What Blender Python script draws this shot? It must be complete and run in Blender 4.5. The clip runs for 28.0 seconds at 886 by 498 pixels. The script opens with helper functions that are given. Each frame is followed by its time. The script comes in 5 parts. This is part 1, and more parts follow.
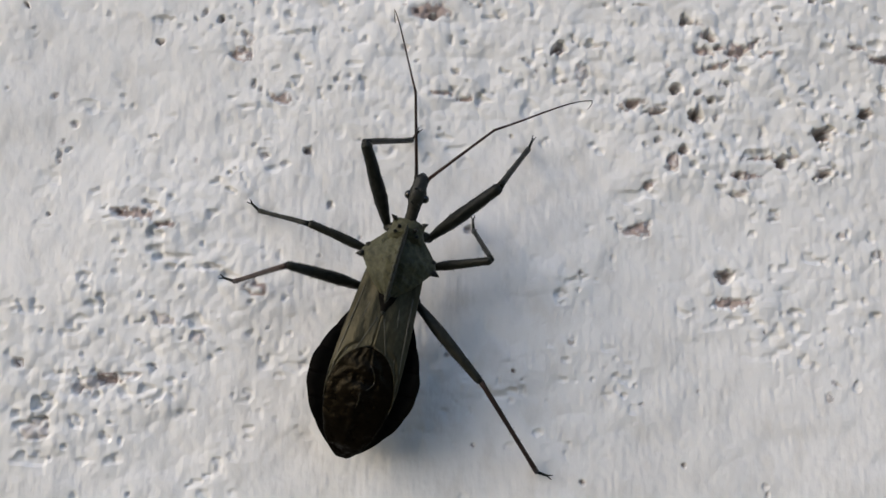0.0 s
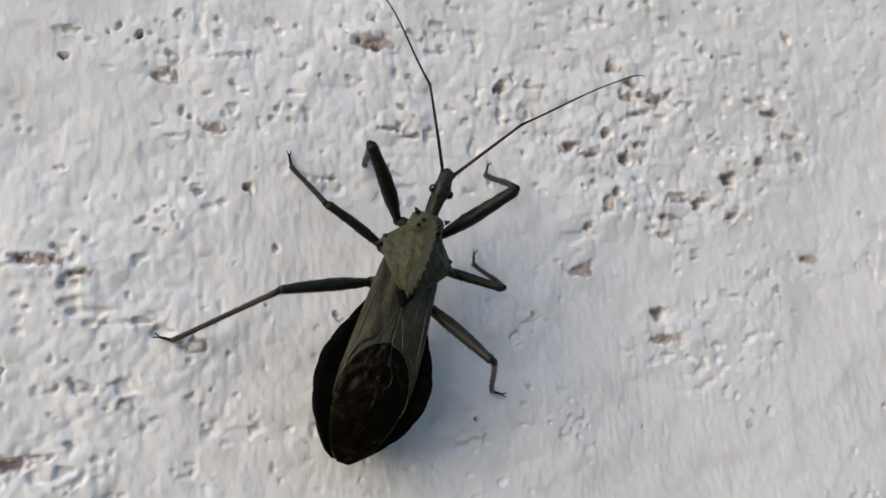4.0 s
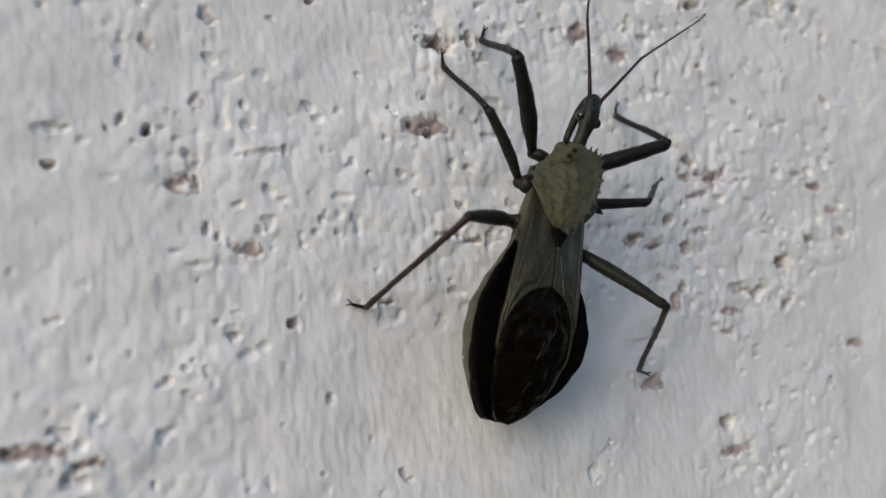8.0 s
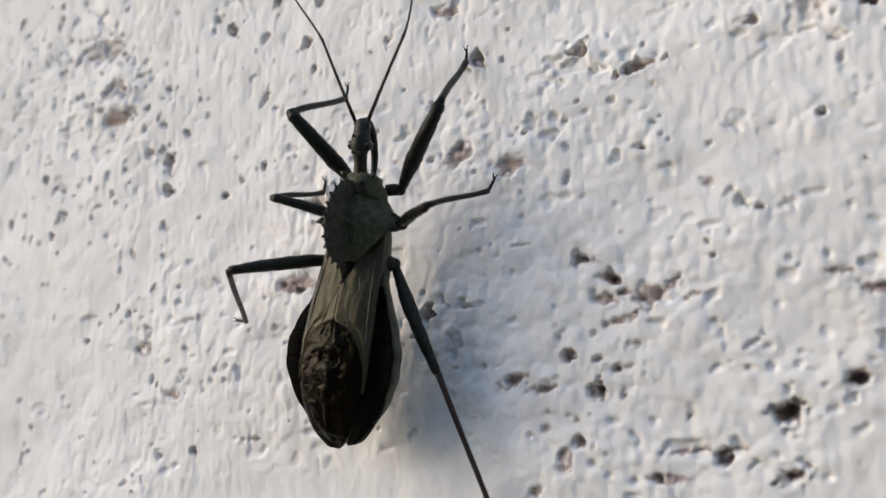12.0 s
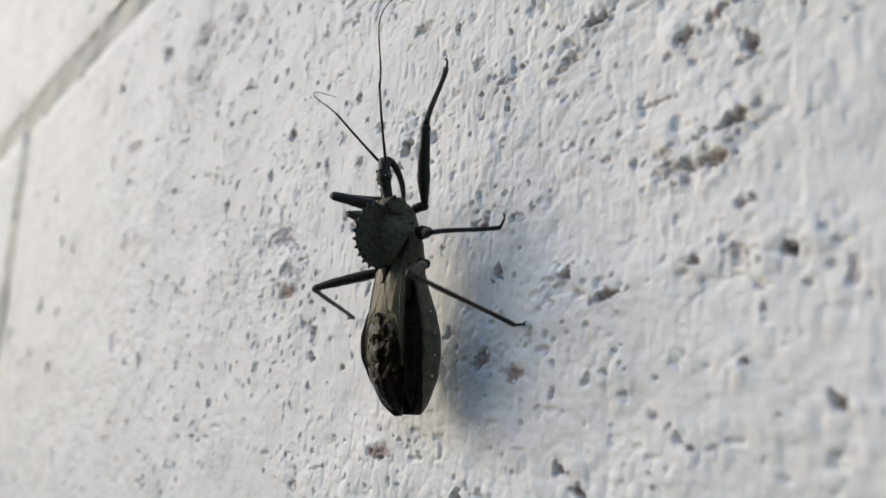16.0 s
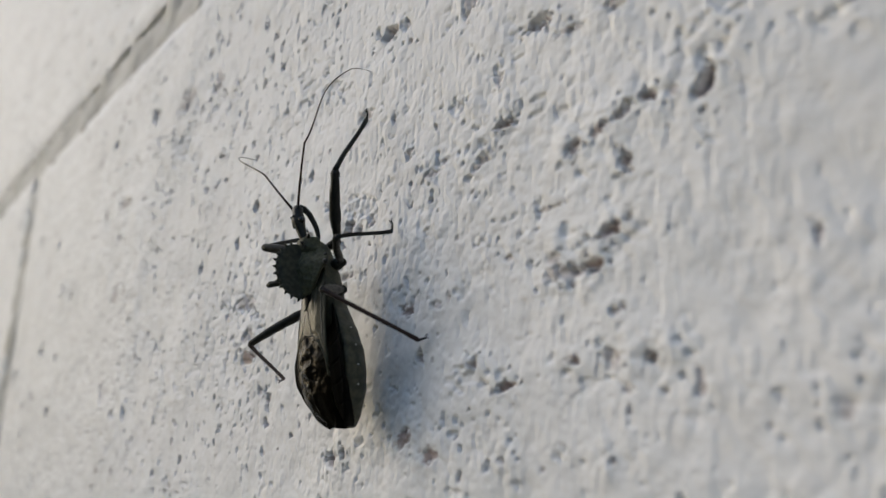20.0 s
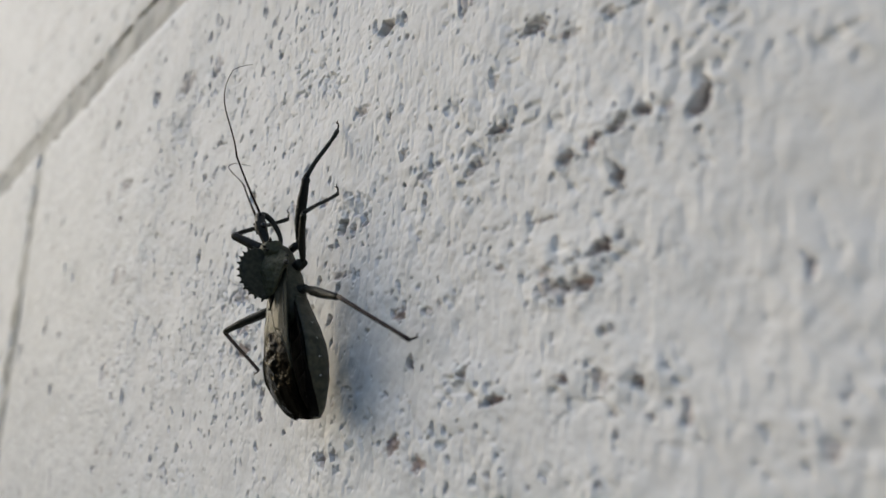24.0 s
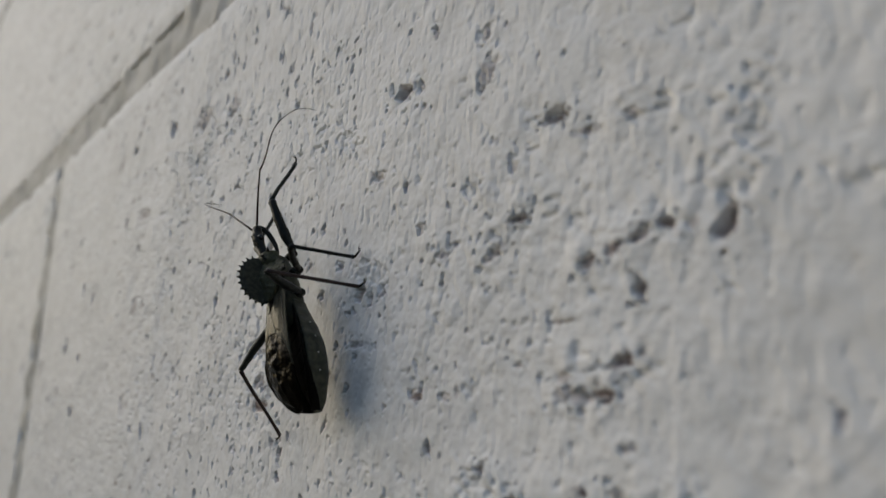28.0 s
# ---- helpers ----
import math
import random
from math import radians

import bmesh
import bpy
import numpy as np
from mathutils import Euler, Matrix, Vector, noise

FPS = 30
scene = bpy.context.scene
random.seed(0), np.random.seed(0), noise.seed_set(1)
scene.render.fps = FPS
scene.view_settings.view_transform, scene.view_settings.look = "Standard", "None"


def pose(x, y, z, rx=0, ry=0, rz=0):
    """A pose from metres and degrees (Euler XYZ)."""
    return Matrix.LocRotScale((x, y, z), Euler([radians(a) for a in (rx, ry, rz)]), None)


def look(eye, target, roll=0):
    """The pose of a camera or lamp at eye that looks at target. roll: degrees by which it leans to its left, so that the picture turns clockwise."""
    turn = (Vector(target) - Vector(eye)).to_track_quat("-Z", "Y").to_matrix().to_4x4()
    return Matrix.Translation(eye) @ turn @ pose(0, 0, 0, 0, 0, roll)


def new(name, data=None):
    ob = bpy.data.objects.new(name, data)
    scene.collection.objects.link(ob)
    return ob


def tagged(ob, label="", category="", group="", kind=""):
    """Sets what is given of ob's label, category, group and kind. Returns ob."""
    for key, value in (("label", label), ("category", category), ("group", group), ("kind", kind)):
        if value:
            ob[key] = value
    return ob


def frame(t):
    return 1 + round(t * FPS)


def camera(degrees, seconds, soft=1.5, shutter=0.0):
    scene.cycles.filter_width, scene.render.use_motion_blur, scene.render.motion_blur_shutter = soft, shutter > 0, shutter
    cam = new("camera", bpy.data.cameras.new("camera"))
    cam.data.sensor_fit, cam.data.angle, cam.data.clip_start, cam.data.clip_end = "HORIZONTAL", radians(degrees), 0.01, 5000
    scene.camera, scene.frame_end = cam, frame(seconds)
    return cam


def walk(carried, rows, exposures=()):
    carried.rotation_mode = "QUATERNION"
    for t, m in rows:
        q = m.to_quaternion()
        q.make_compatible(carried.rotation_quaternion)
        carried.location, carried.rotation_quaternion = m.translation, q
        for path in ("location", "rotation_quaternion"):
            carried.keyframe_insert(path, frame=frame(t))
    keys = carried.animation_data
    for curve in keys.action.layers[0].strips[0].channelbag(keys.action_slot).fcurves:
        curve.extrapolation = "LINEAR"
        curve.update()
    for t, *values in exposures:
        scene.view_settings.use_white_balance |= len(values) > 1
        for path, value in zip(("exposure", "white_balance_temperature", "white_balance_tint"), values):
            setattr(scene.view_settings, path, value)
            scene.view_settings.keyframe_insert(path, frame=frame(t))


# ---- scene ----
cam = camera(56.9, 28.0)
METRES, EYE, TILT, LEAN, TURN = 0.32, 1.4, 8.54, 0.0, -2.39
ROWS = [
    (0.0, 0.0, 0.0, 0.0, 0.0, 0.0, -0.0),
    (0.5, 0.0001, -0.0001, 0.0005, 0.0, 0.58, 0.04),
    (1.0, -0.0007, -0.0042, 0.0056, -0.28, 0.37, 0.05),
    (1.5, 0.0038, -0.0032, 0.0051, -0.52, 0.55, 0.05),
    (2.0, 0.004, -0.003, 0.0085, -0.42, 0.42, 0.26),
    (2.5, -0.0124, 0.0048, 0.0102, -1.65, 0.49, 0.4),
    (3.0, -0.0157, 0.0164, 0.0104, -4.37, 1.26, 0.52),
    (3.5, -0.0281, 0.0154, -0.0045, -7.83, 2.03, 0.88),
    (5.5, -0.2118, 0.0899, 0.069, -48.66, -1.82, -1.05),
    (6.0, -0.2042, 0.0957, 0.0621, -47.25, -2.4, -0.36),
    (6.5, -0.1859, 0.097, 0.0539, -44.88, -1.42, 0.31),
    (7.0, -0.1683, 0.0956, 0.0488, -38.09, -0.99, 1.09),
    (7.5, -0.1513, 0.098, 0.0553, -32.3, -1.33, 1.62),
    (8.0, -0.1152, 0.0966, 0.0584, -27.27, -0.66, 1.98),
    (8.5, -0.0731, 0.0969, 0.0601, -22.63, 0.33, 2.69),
    (9.0, -0.0505, 0.1078, 0.0628, -15.19, 0.34, 3.41),
    (9.5, -0.0058, 0.1036, 0.0682, -9.66, 0.11, 4.17),
    (10.0, 0.0208, 0.0925, 0.0839, -3.59, -0.73, 4.74),
    (10.5, 0.0496, 0.0865, 0.0803, 4.33, 0.51, 5.14),
    (11.0, 0.0899, 0.0908, 0.0805, 11.79, 0.98, 5.41),
    (11.5, 0.1346, 0.0848, 0.0818, 21.02, 2.14, 5.91),
    (13.5, 0.2348, 0.1256, 0.1049, 40.72, 2.89, 5.96),
    (14.0, 0.2301, 0.1252, 0.1044, 45.06, 3.86, 6.14),
    (14.5, 0.2574, 0.1246, 0.1065, 48.18, 4.81, 5.71),
    (15.0, 0.2684, 0.1301, 0.113, 50.33, 5.0, 5.7),
    (15.5, 0.284, 0.1277, 0.1288, 52.11, 6.47, 5.32),
    (16.0, 0.2948, 0.1327, 0.1321, 53.01, 7.17, 5.15),
    (16.5, 0.2999, 0.1342, 0.141, 53.4, 7.42, 5.21),
    (17.0, 0.3084, 0.1352, 0.14, 53.81, 7.73, 5.07),
    (17.5, 0.3218, 0.1349, 0.1433, 54.89, 7.11, 4.67),
    (18.0, 0.3327, 0.1346, 0.1447, 57.06, 7.53, 4.42),
    (18.5, 0.3355, 0.1414, 0.146, 57.33, 8.18, 4.24),
    (19.0, 0.3369, 0.1448, 0.1507, 56.25, 8.4, 4.85),
    (19.5, 0.3383, 0.1489, 0.1497, 54.87, 8.53, 5.24),
    (20.0, 0.3376, 0.1524, 0.1508, 54.74, 8.85, 5.15),
    (20.5, 0.3392, 0.158, 0.1562, 54.96, 8.66, 4.85),
    (21.0, 0.3427, 0.1594, 0.1609, 55.16, 8.66, 4.96),
    (21.5, 0.3457, 0.1595, 0.1688, 55.77, 8.75, 5.12),
    (22.0, 0.3452, 0.1641, 0.1694, 56.63, 8.48, 4.94),
    (22.5, 0.3388, 0.1608, 0.1591, 56.06, 7.79, 4.92),
    (24.5, 0.3406, 0.1609, 0.1667, 55.55, 6.57, 4.12),
    (25.0, 0.3432, 0.1578, 0.1674, 56.52, 6.76, 4.23),
    (25.5, 0.3435, 0.157, 0.1668, 57.38, 6.71, 4.23),
    (26.0, 0.3453, 0.1568, 0.1711, 57.84, 7.16, 4.34),
    (26.5, 0.3437, 0.158, 0.1727, 57.84, 7.39, 4.33),
    (27.0, 0.3442, 0.158, 0.1779, 57.56, 7.53, 4.3),
    (27.5, 0.3458, 0.1585, 0.1847, 57.77, 7.76, 4.19),
    (28.0, 0.3406, 0.1641, 0.2032, 56.59, 5.82, 4.05),
]
EXPOSURES = [
    (0.0, -0.35, 6160, 9), (3.5, -0.36, 6160, 9), (6.0, -0.43, 5930, 6), (7.0, -0.46, 5980, 7), (8.0, -0.57, 6080, 8), (9.0, -0.34, 6220, 9), (10.0, -0.32, 6320, 9), (11.0, -0.24, 6320, 10),
    (14.0, -0.12, 6290, 9), (15.0, -0.23, 6290, 8), (16.0, -0.31, 6110, 7), (17.0, -0.36, 6110, 7), (18.0, -0.37, 6160, 7), (18.4, -0.72, 6160, 7), (18.7, -1.00, 6210, 6), (19.4, -1.02, 6210, 6),
    (20.0, -0.64, 6210, 7), (21.0, -0.64, 6210, 7), (22.0, -0.66, 6210, 7), (24.5, -0.64, 6160, 6), (25.5, -0.67, 6160, 6), (26.0, -1.07, 6210, 6), (27.0, -1.08, 6210, 6), (28.0, -1.12, 6210, 6)]
walk(cam, [(t, pose(0, 0, EYE, TILT, LEAN, TURN) @ pose(METRES * x, METRES * y, METRES * z, 90 + pitch, roll, yaw)) for t, x, y, z, yaw, pitch, roll in ROWS], EXPOSURES)

# ---- light: a wide soft glow low at the left, open sky elsewhere ----
world = bpy.data.worlds.new("evening_sky")
scene.world = world
world.use_nodes = True
wn = world.node_tree.nodes
sky = wn.new("ShaderNodeTexSky")
sky.sky_type = "NISHITA"
sky.sun_disc = False
sky.sun_elevation = radians(27)
sky.sun_rotation = radians(-119)
sky.air_density, sky.dust_density = 1.0, 2.2
wn["Background"].inputs["Strength"].default_value = 0.29
world.node_tree.links.new(sky.outputs["Color"], wn["Background"].inputs["Color"])
sun = new("sun", bpy.data.lights.new("sun", "SUN"))
sun.data.energy = 0.60
sun.data.angle = radians(85)
sun.data.color = (1.0, 0.86, 0.68)
sun.matrix_world = look((-2.2, -1.2, 2.75), (0.0, 0.0, 1.45))

WALL_Y = 0.097

# ---- materials ----
def material(name, rough=0.6, metal=0.0, spec=0.5):
    m = bpy.data.materials.new(name)
    m.use_nodes = True
    p = m.node_tree.nodes["Principled BSDF"]
    p.inputs["Roughness"].default_value = rough
    p.inputs["Metallic"].default_value = metal
    p.inputs["Specular IOR Level"].default_value = spec
    return m, m.node_tree.nodes, m.node_tree.links, p


def noise_node(nodes, links, scale, detail=4.0, stretch=(1, 1, 1), rough=0.55):
    co = nodes.new("ShaderNodeTexCoord")
    mp = nodes.new("ShaderNodeMapping")
    mp.inputs["Scale"].default_value = stretch
    tx = nodes.new("ShaderNodeTexNoise")
    tx.inputs["Scale"].default_value = scale
    tx.inputs["Detail"].default_value = detail
    tx.inputs["Roughness"].default_value = rough
    links.new(co.outputs["Object"], mp.inputs["Vector"])
    links.new(mp.outputs["Vector"], tx.inputs["Vector"])
    return tx.outputs["Fac"]


def ramp(nodes, links, fac, stops):
    r = nodes.new("ShaderNodeValToRGB")
    while len(r.color_ramp.elements) < len(stops):
        r.color_ramp.elements.new(0.5)
    for e, (pos, col) in zip(r.color_ramp.elements, stops):
        e.position, e.color = pos, (*col, 1)
    links.new(fac, r.inputs["Fac"])
    return r.outputs["Color"]


def blend(nodes, links, fac, a, b, kind="MIX"):
    mx = nodes.new("ShaderNodeMix")
    mx.data_type, mx.blend_type = "RGBA", kind
    if hasattr(fac, "is_linked"):
        links.new(fac, mx.inputs[0])
    else:
        mx.inputs[0].default_value = fac
    for socket, v in ((mx.inputs[6], a), (mx.inputs[7], b)):
        if hasattr(v, "is_linked"):
            links.new(v, socket)
        else:
            socket.default_value = (*v, 1)
    return mx.outputs[2]


def bump(nodes, links, p, heights, strength, distance):
    last = None
    for h, s, d in zip(heights, strength, distance):
        b = nodes.new("ShaderNodeBump")
        b.inputs["Strength"].default_value = s
        b.inputs["Distance"].default_value = d
        links.new(h, b.inputs["Height"])
        if last is not None:
            links.new(last, b.inputs["Normal"])
        last = b.outputs["Normal"]
    links.new(last, p.inputs["Normal"])


def paint_material(name, base, dirt, bare):
    m, n, l, p = material(name, 0.65, 0, 0.2)
    big = noise_node(n, l, 38, 5)
    mid = noise_node(n, l, 330, 6, (1, 1, 0.55))
    col = ramp(n, l, big, ((0.28, dirt), (0.55, base), (0.8, tuple(min(1, c * 1.03) for c in base))))
    fine = ramp(n, l, mid, ((0.3, (0.86, 0.85, 0.83)), (0.5, (1, 1, 1))))
    col = blend(n, l, 0.8, col, fine, "MULTIPLY")
    at = n.new("ShaderNodeAttribute")
    at.attribute_name = "bare"
    speck = noise_node(n, l, 900, 4)
    raw = ramp(n, l, speck, ((0.3, tuple(c * 0.55 for c in bare)), (0.65, bare)))
    l.new(blend(n, l, at.outputs["Fac"], col, raw), p.inputs["Base Color"])
    grain = noise_node(n, l, 1300, 5, (1, 1, 0.7))
    streak = noise_node(n, l, 1150, 4, (1, 1, 0.3))
    bump(n, l, p, (streak, grain), (0.24, 0.17), (0.0004, 0.0003))
    return m


PAINT = paint_material("white_masonry_paint", (0.80, 0.79, 0.785), (0.73, 0.72, 0.71), (0.38, 0.28, 0.25))
# mortar paint darkened: the joints' shade is put into its colour
MORTAR_SHADE_PAINT = paint_material("shade_dark_mortar", (0.47, 0.465, 0.445), (0.27, 0.27, 0.255), (0.34, 0.32, 0.29))


def chitin(name, dark, light, rough, scale=900.0, spec=0.5, relief=0.00006, stretch=(1, 1, 1), hair=0.0, even=0.45, lo=0.38, hi=0.64):
    m, n, l, p = material(name, rough, 0, spec)
    a = noise_node(n, l, scale, 5, stretch)
    b = noise_node(n, l, scale * 0.22, 3, stretch)
    c1 = ramp(n, l, a, ((lo, dark), (hi, light)))
    mid = tuple((u + v) / 2 for u, v in zip(dark, light))
    c2 = ramp(n, l, b, ((0.35, tuple(c * 0.75 for c in mid)), (0.65, tuple(min(1, c * 1.2) for c in mid))))
    l.new(blend(n, l, even, c1, c2), p.inputs["Base Color"])
    p.inputs["Sheen Weight"].default_value = hair
    p.inputs["Sheen Roughness"].default_value = 0.5
    bump(n, l, p, (b, a), (0.4, 0.5), (relief * 2, relief))
    return m


SHELL = chitin("grey_downy_shell", (0.0130, 0.0150, 0.0095), (0.0980, 0.0960, 0.0480), 0.62, 2300, 0.25, 0.00024, hair=0.05, even=0.5, lo=0.32, hi=0.70)
CREST = chitin("dark_crest_shell", (0.0120, 0.0135, 0.0100), (0.0500, 0.0510, 0.0320), 0.6, 1500, 0.2, hair=0.04)
HEAD = chitin("dark_head_shell", (0.0050, 0.0058, 0.0048), (0.0190, 0.0192, 0.0145), 0.46, 2200, 0.26, 0.00018, hair=0.03)
LEG = chitin("dark_leg_shell", (0.0036, 0.0044, 0.0038), (0.0165, 0.0178, 0.0140), 0.40, 2300, 0.16, 0.00018, stretch=(1, 0.6, 1), hair=0.0)
THIGH = chitin("olive_thigh_shell", (0.0060, 0.0066, 0.0052), (0.0270, 0.0270, 0.0190), 0.44, 2100, 0.18, 0.00018, stretch=(1, 0.6, 1), hair=0.01)
SHIN = chitin("brown_shin_shell", (0.0170, 0.0085, 0.0070), (0.0400, 0.0220, 0.0175), 0.45, 1800, 0.28, stretch=(1, 0.35, 1), hair=0.04)
FEELER = chitin("reddish_feeler_shell", (0.0157, 0.0067, 0.0056), (0.0336, 0.0157, 0.0123), 0.42, 1500, 0.28, stretch=(1, 0.3, 1))
LEATHER = chitin("grey_wing_leather", (0.0056, 0.0062, 0.0040), (0.0340, 0.0325, 0.0205), 0.42, 2600, 0.34, 0.00020, even=0.35, lo=0.36, hi=0.66, stretch=(1, 0.45, 1), hair=0.04)
VEIN = chitin("pale_wing_vein", (0.0170, 0.0165, 0.0105), (0.0520, 0.0490, 0.0300), 0.38, 1500, 0.5)
FILM = chitin("bronze_wing_film", (0.0014, 0.0011, 0.0008), (0.0050, 0.0038, 0.0023), 0.14, 900, 0.075, 0.0006)
# vein of the film; its golden glint is put into the paler colour
GLINT_VEIN = chitin("glint_toned_vein", (0.0070, 0.0055, 0.0028), (0.0300, 0.0240, 0.0120), 0.24, 1400, 0.35, 0.0003)
FILM.node_tree.nodes["Principled BSDF"].inputs["Specular Tint"].default_value = (1.0, 0.86, 0.58, 1)
LEATHER.node_tree.nodes["Principled BSDF"].inputs["Specular Tint"].default_value = (1.0, 0.89, 0.58, 1)
RIM = chitin("black_belly_rim", (0.0022, 0.0021, 0.0020), (0.0080, 0.0072, 0.0060), 0.7, 900, 0.03)
BELLY = chitin("grey_belly_shell", (0.0300, 0.0290, 0.0190), (0.0950, 0.0890, 0.0560), 0.55, 1200, 0.22, hair=0.05)
EYE, _n, _l, _p = material("black_eye", 0.12, 0, 0.6)
_p.inputs["Base Color"].default_value = (0.006, 0.006, 0.007, 1)
SPOT, _n, _l, _p = material("pale_spot", 0.5)
_l.new(ramp(_n, _l, noise_node(_n, _l, 3000), ((0.3, (0.45, 0.43, 0.38)), (0.7, (0.65, 0.62, 0.55)))), _p.inputs["Base Color"])


# hollows of the block's face: x, height, half width, half height in mm, slant, depth, bare concrete or painted
PITS_A = [
    (1.8, 1444.5, 3.1, 1.2, 0, 1.0, 1), (-14.1, 1441.5, 2.4, 0.4, 8, 1.5, 0), (-21.0, 1438.7, 2.0, 0.9, 0, 2.0, 1), (-30.7, 1443.1, 1.3, 0.6, 0, 1.5, 0), (-23.3, 1443.3, 0.4, 0.6, 0, 3.0, 0),
    (-15.6, 1433.1, 1.3, 0.6, 0, 1.5, 1), (-20.0, 1432.0, 1.1, 0.3, 0, 1.0, 0), (-32.6, 1418.6, 2.6, 0.6, -6, 1.5, 1), (-29.1, 1417.3, 1.7, 0.4, 0, 1.5, 1), (-19.8, 1422.7, 0.4, 1.3, 20, 1.0, 0),
    (-17.8, 1409.7, 1.6, 1.0, 0, 1.5, 1), (-24.6, 1412.2, 2.9, 0.4, 6, 1.0, 0), (-36.0, 1398.8, 2.7, 0.9, 10, 2.0, 0),
]
PITS_B = [
    (18.5, 1440.0, 0.8, 0.9, 0, 3.0, 0), (23.2, 1440.5, 1.6, 0.4, 0, 1.5, 0), (4.6, 1433.8, 2.4, 0.3, 0, 1.0, 0), (6.8, 1433.3, 1.2, 0.4, 0, 1.5, 1), (6.9, 1440.6, 0.8, 0.4, 0, 1.5, 0),
    (-7.7, 1434.4, 0.4, 0.3, 0, 2.0, 0), (-31.0, 1428.1, 0.8, 0.4, 0, 1.5, 0), (-36.9, 1431.8, 0.9, 0.5, 0, 1.0, 0), (34.9, 1444.1, 0.9, 0.6, 0, 3.0, 0), (38.0, 1441.9, 1.0, 0.7, -20, 2.5, 1),
    (37.1, 1440.1, 1.3, 0.7, 0, 2.0, 1), (41.5, 1440.1, 1.7, 1.2, 20, 2.0, 1), (33.2, 1435.1, 0.8, 0.7, 0, 3.0, 0),
]
PITS_C = [
    (27.5, 1432.9, 1.5, 0.7, 12, 2.0, 1), (30.8, 1432.0, 1.0, 0.4, 12, 2.5, 0), (35.5, 1431.6, 0.8, 0.7, 0, 3.0, 0), (37.6, 1433.6, 1.7, 0.5, 0, 1.5, 0), (57.5, 1432.0, 1.0, 0.8, 0, 3.0, 0),
    (51.9, 1429.4, 1.5, 0.8, 25, 3.0, 0), (64.4, 1433.0, 1.3, 0.7, 0, 3.0, 0), (60.5, 1439.3, 1.1, 0.6, 0, 2.0, 0), (46.4, 1425.6, 0.9, 0.9, 25, 3.0, 0), (41.6, 1424.0, 2.1, 0.5, 0, 2.0, 1),
    (51.3, 1424.4, 1.2, 0.7, 30, 2.0, 0), (32.4, 1425.7, 1.0, 1.0, 0, 2.0, 1), (27.8, 1417.2, 1.8, 1.0, 0, 1.5, 1),
]
PITS_D = [
    (38.5, 1411.3, 1.1, 0.8, 25, 3.0, 0), (38.7, 1408.2, 2.6, 0.7, 0, 1.5, 1), (18.2, 1409.2, 1.2, 0.8, 0, 1.5, 0), (20.0, 1411.0, 1.7, 0.3, 10, 1.5, 0), (53.1, 1416.5, 0.7, 0.4, 0, 2.0, 0),
    (63.7, 1418.3, 1.8, 0.7, 0, 2.0, 1), (57.5, 1414.2, 0.9, 0.5, 0, 2.0, 0), (12.3, 1400.1, 0.3, 0.3, 0, 3.0, 0), (56.5, 1406.8, 0.9, 0.4, 0, 1.5, 0), (-34.7, 1399.2, 1.9, 0.8, 0, 2.0, 1),
    (-32.1, 1399.7, 1.3, 0.3, 0, 2.0, 0), (-39.5, 1399.8, 2.0, 0.5, 8, 1.6, 0), (-42.2, 1393.6, 1.6, 1.6, 30, 1.8, 0),
]
PITS_E = [
    (-44.9, 1401.0, 0.8, 0.5, 0, 2.6, 0), (-28.7, 1406.0, 1.6, 0.8, -20, 1.8, 0), (-24.6, 1404.0, 0.8, 0.8, 0, 1.8, 0), (-38.0, 1411.0, 1.0, 0.7, 30, 1.6, 0), (-41.2, 1396.3, 1.3, 1.0, 20, 1.6, 0),
    (-39.2, 1404.7, 1.2, 0.5, 20, 1.6, 0), (-44.5, 1407.3, 1.3, 0.8, 0, 1.6, 0), (-37.9, 1394.4, 1.0, 0.8, 0, 1.6, 0), (-29.1, 1396.9, 1.3, 0.4, 40, 1.5, 0), (-36.2, 1408.0, 1.3, 0.5, 0, 1.5, 0),
    (4.9, 1453.4, 1.1, 0.9, 0, 2.5, 1), (23.0, 1456.1, 1.6, 1.1, 10, 1.0, 1), (12.8, 1455.6, 1.3, 0.5, 10, 1.5, 0),
]
PITS_F = [
    (-17.4, 1425.9, 0.7, 0.4, 0, 2.0, 0), (-3.2, 1427.8, 0.7, 0.3, 0, 1.5, 1), (4.1, 1434.0, 1.9, 0.3, 0, 1.5, 1), (56.9, 1454.3, 0.6, 0.4, 0, 2.0, 0), (41.3, 1454.0, 0.7, 0.3, 0, 1.5, 0),
    (-30.0, 1479.7, 4.6, 1.4, 0, 2.0, 0), (-27.1, 1473.7, 2.2, 1.5, 0, 2.0, 0), (-26.9, 1469.4, 3.5, 1.8, 0, 1.5, 1), (23.0, 1456.6, 1.5, 0.9, 0, 1.5, 1), (28.5, 1454.2, 1.7, 1.0, 0, 1.5, 1),
    (36.9, 1464.8, 0.4, 0.5, 0, 3.0, 0), (41.5, 1461.7, 1.9, 0.6, 12, 2.5, 1), (57.1, 1454.5, 0.4, 0.5, 0, 3.0, 0),
]
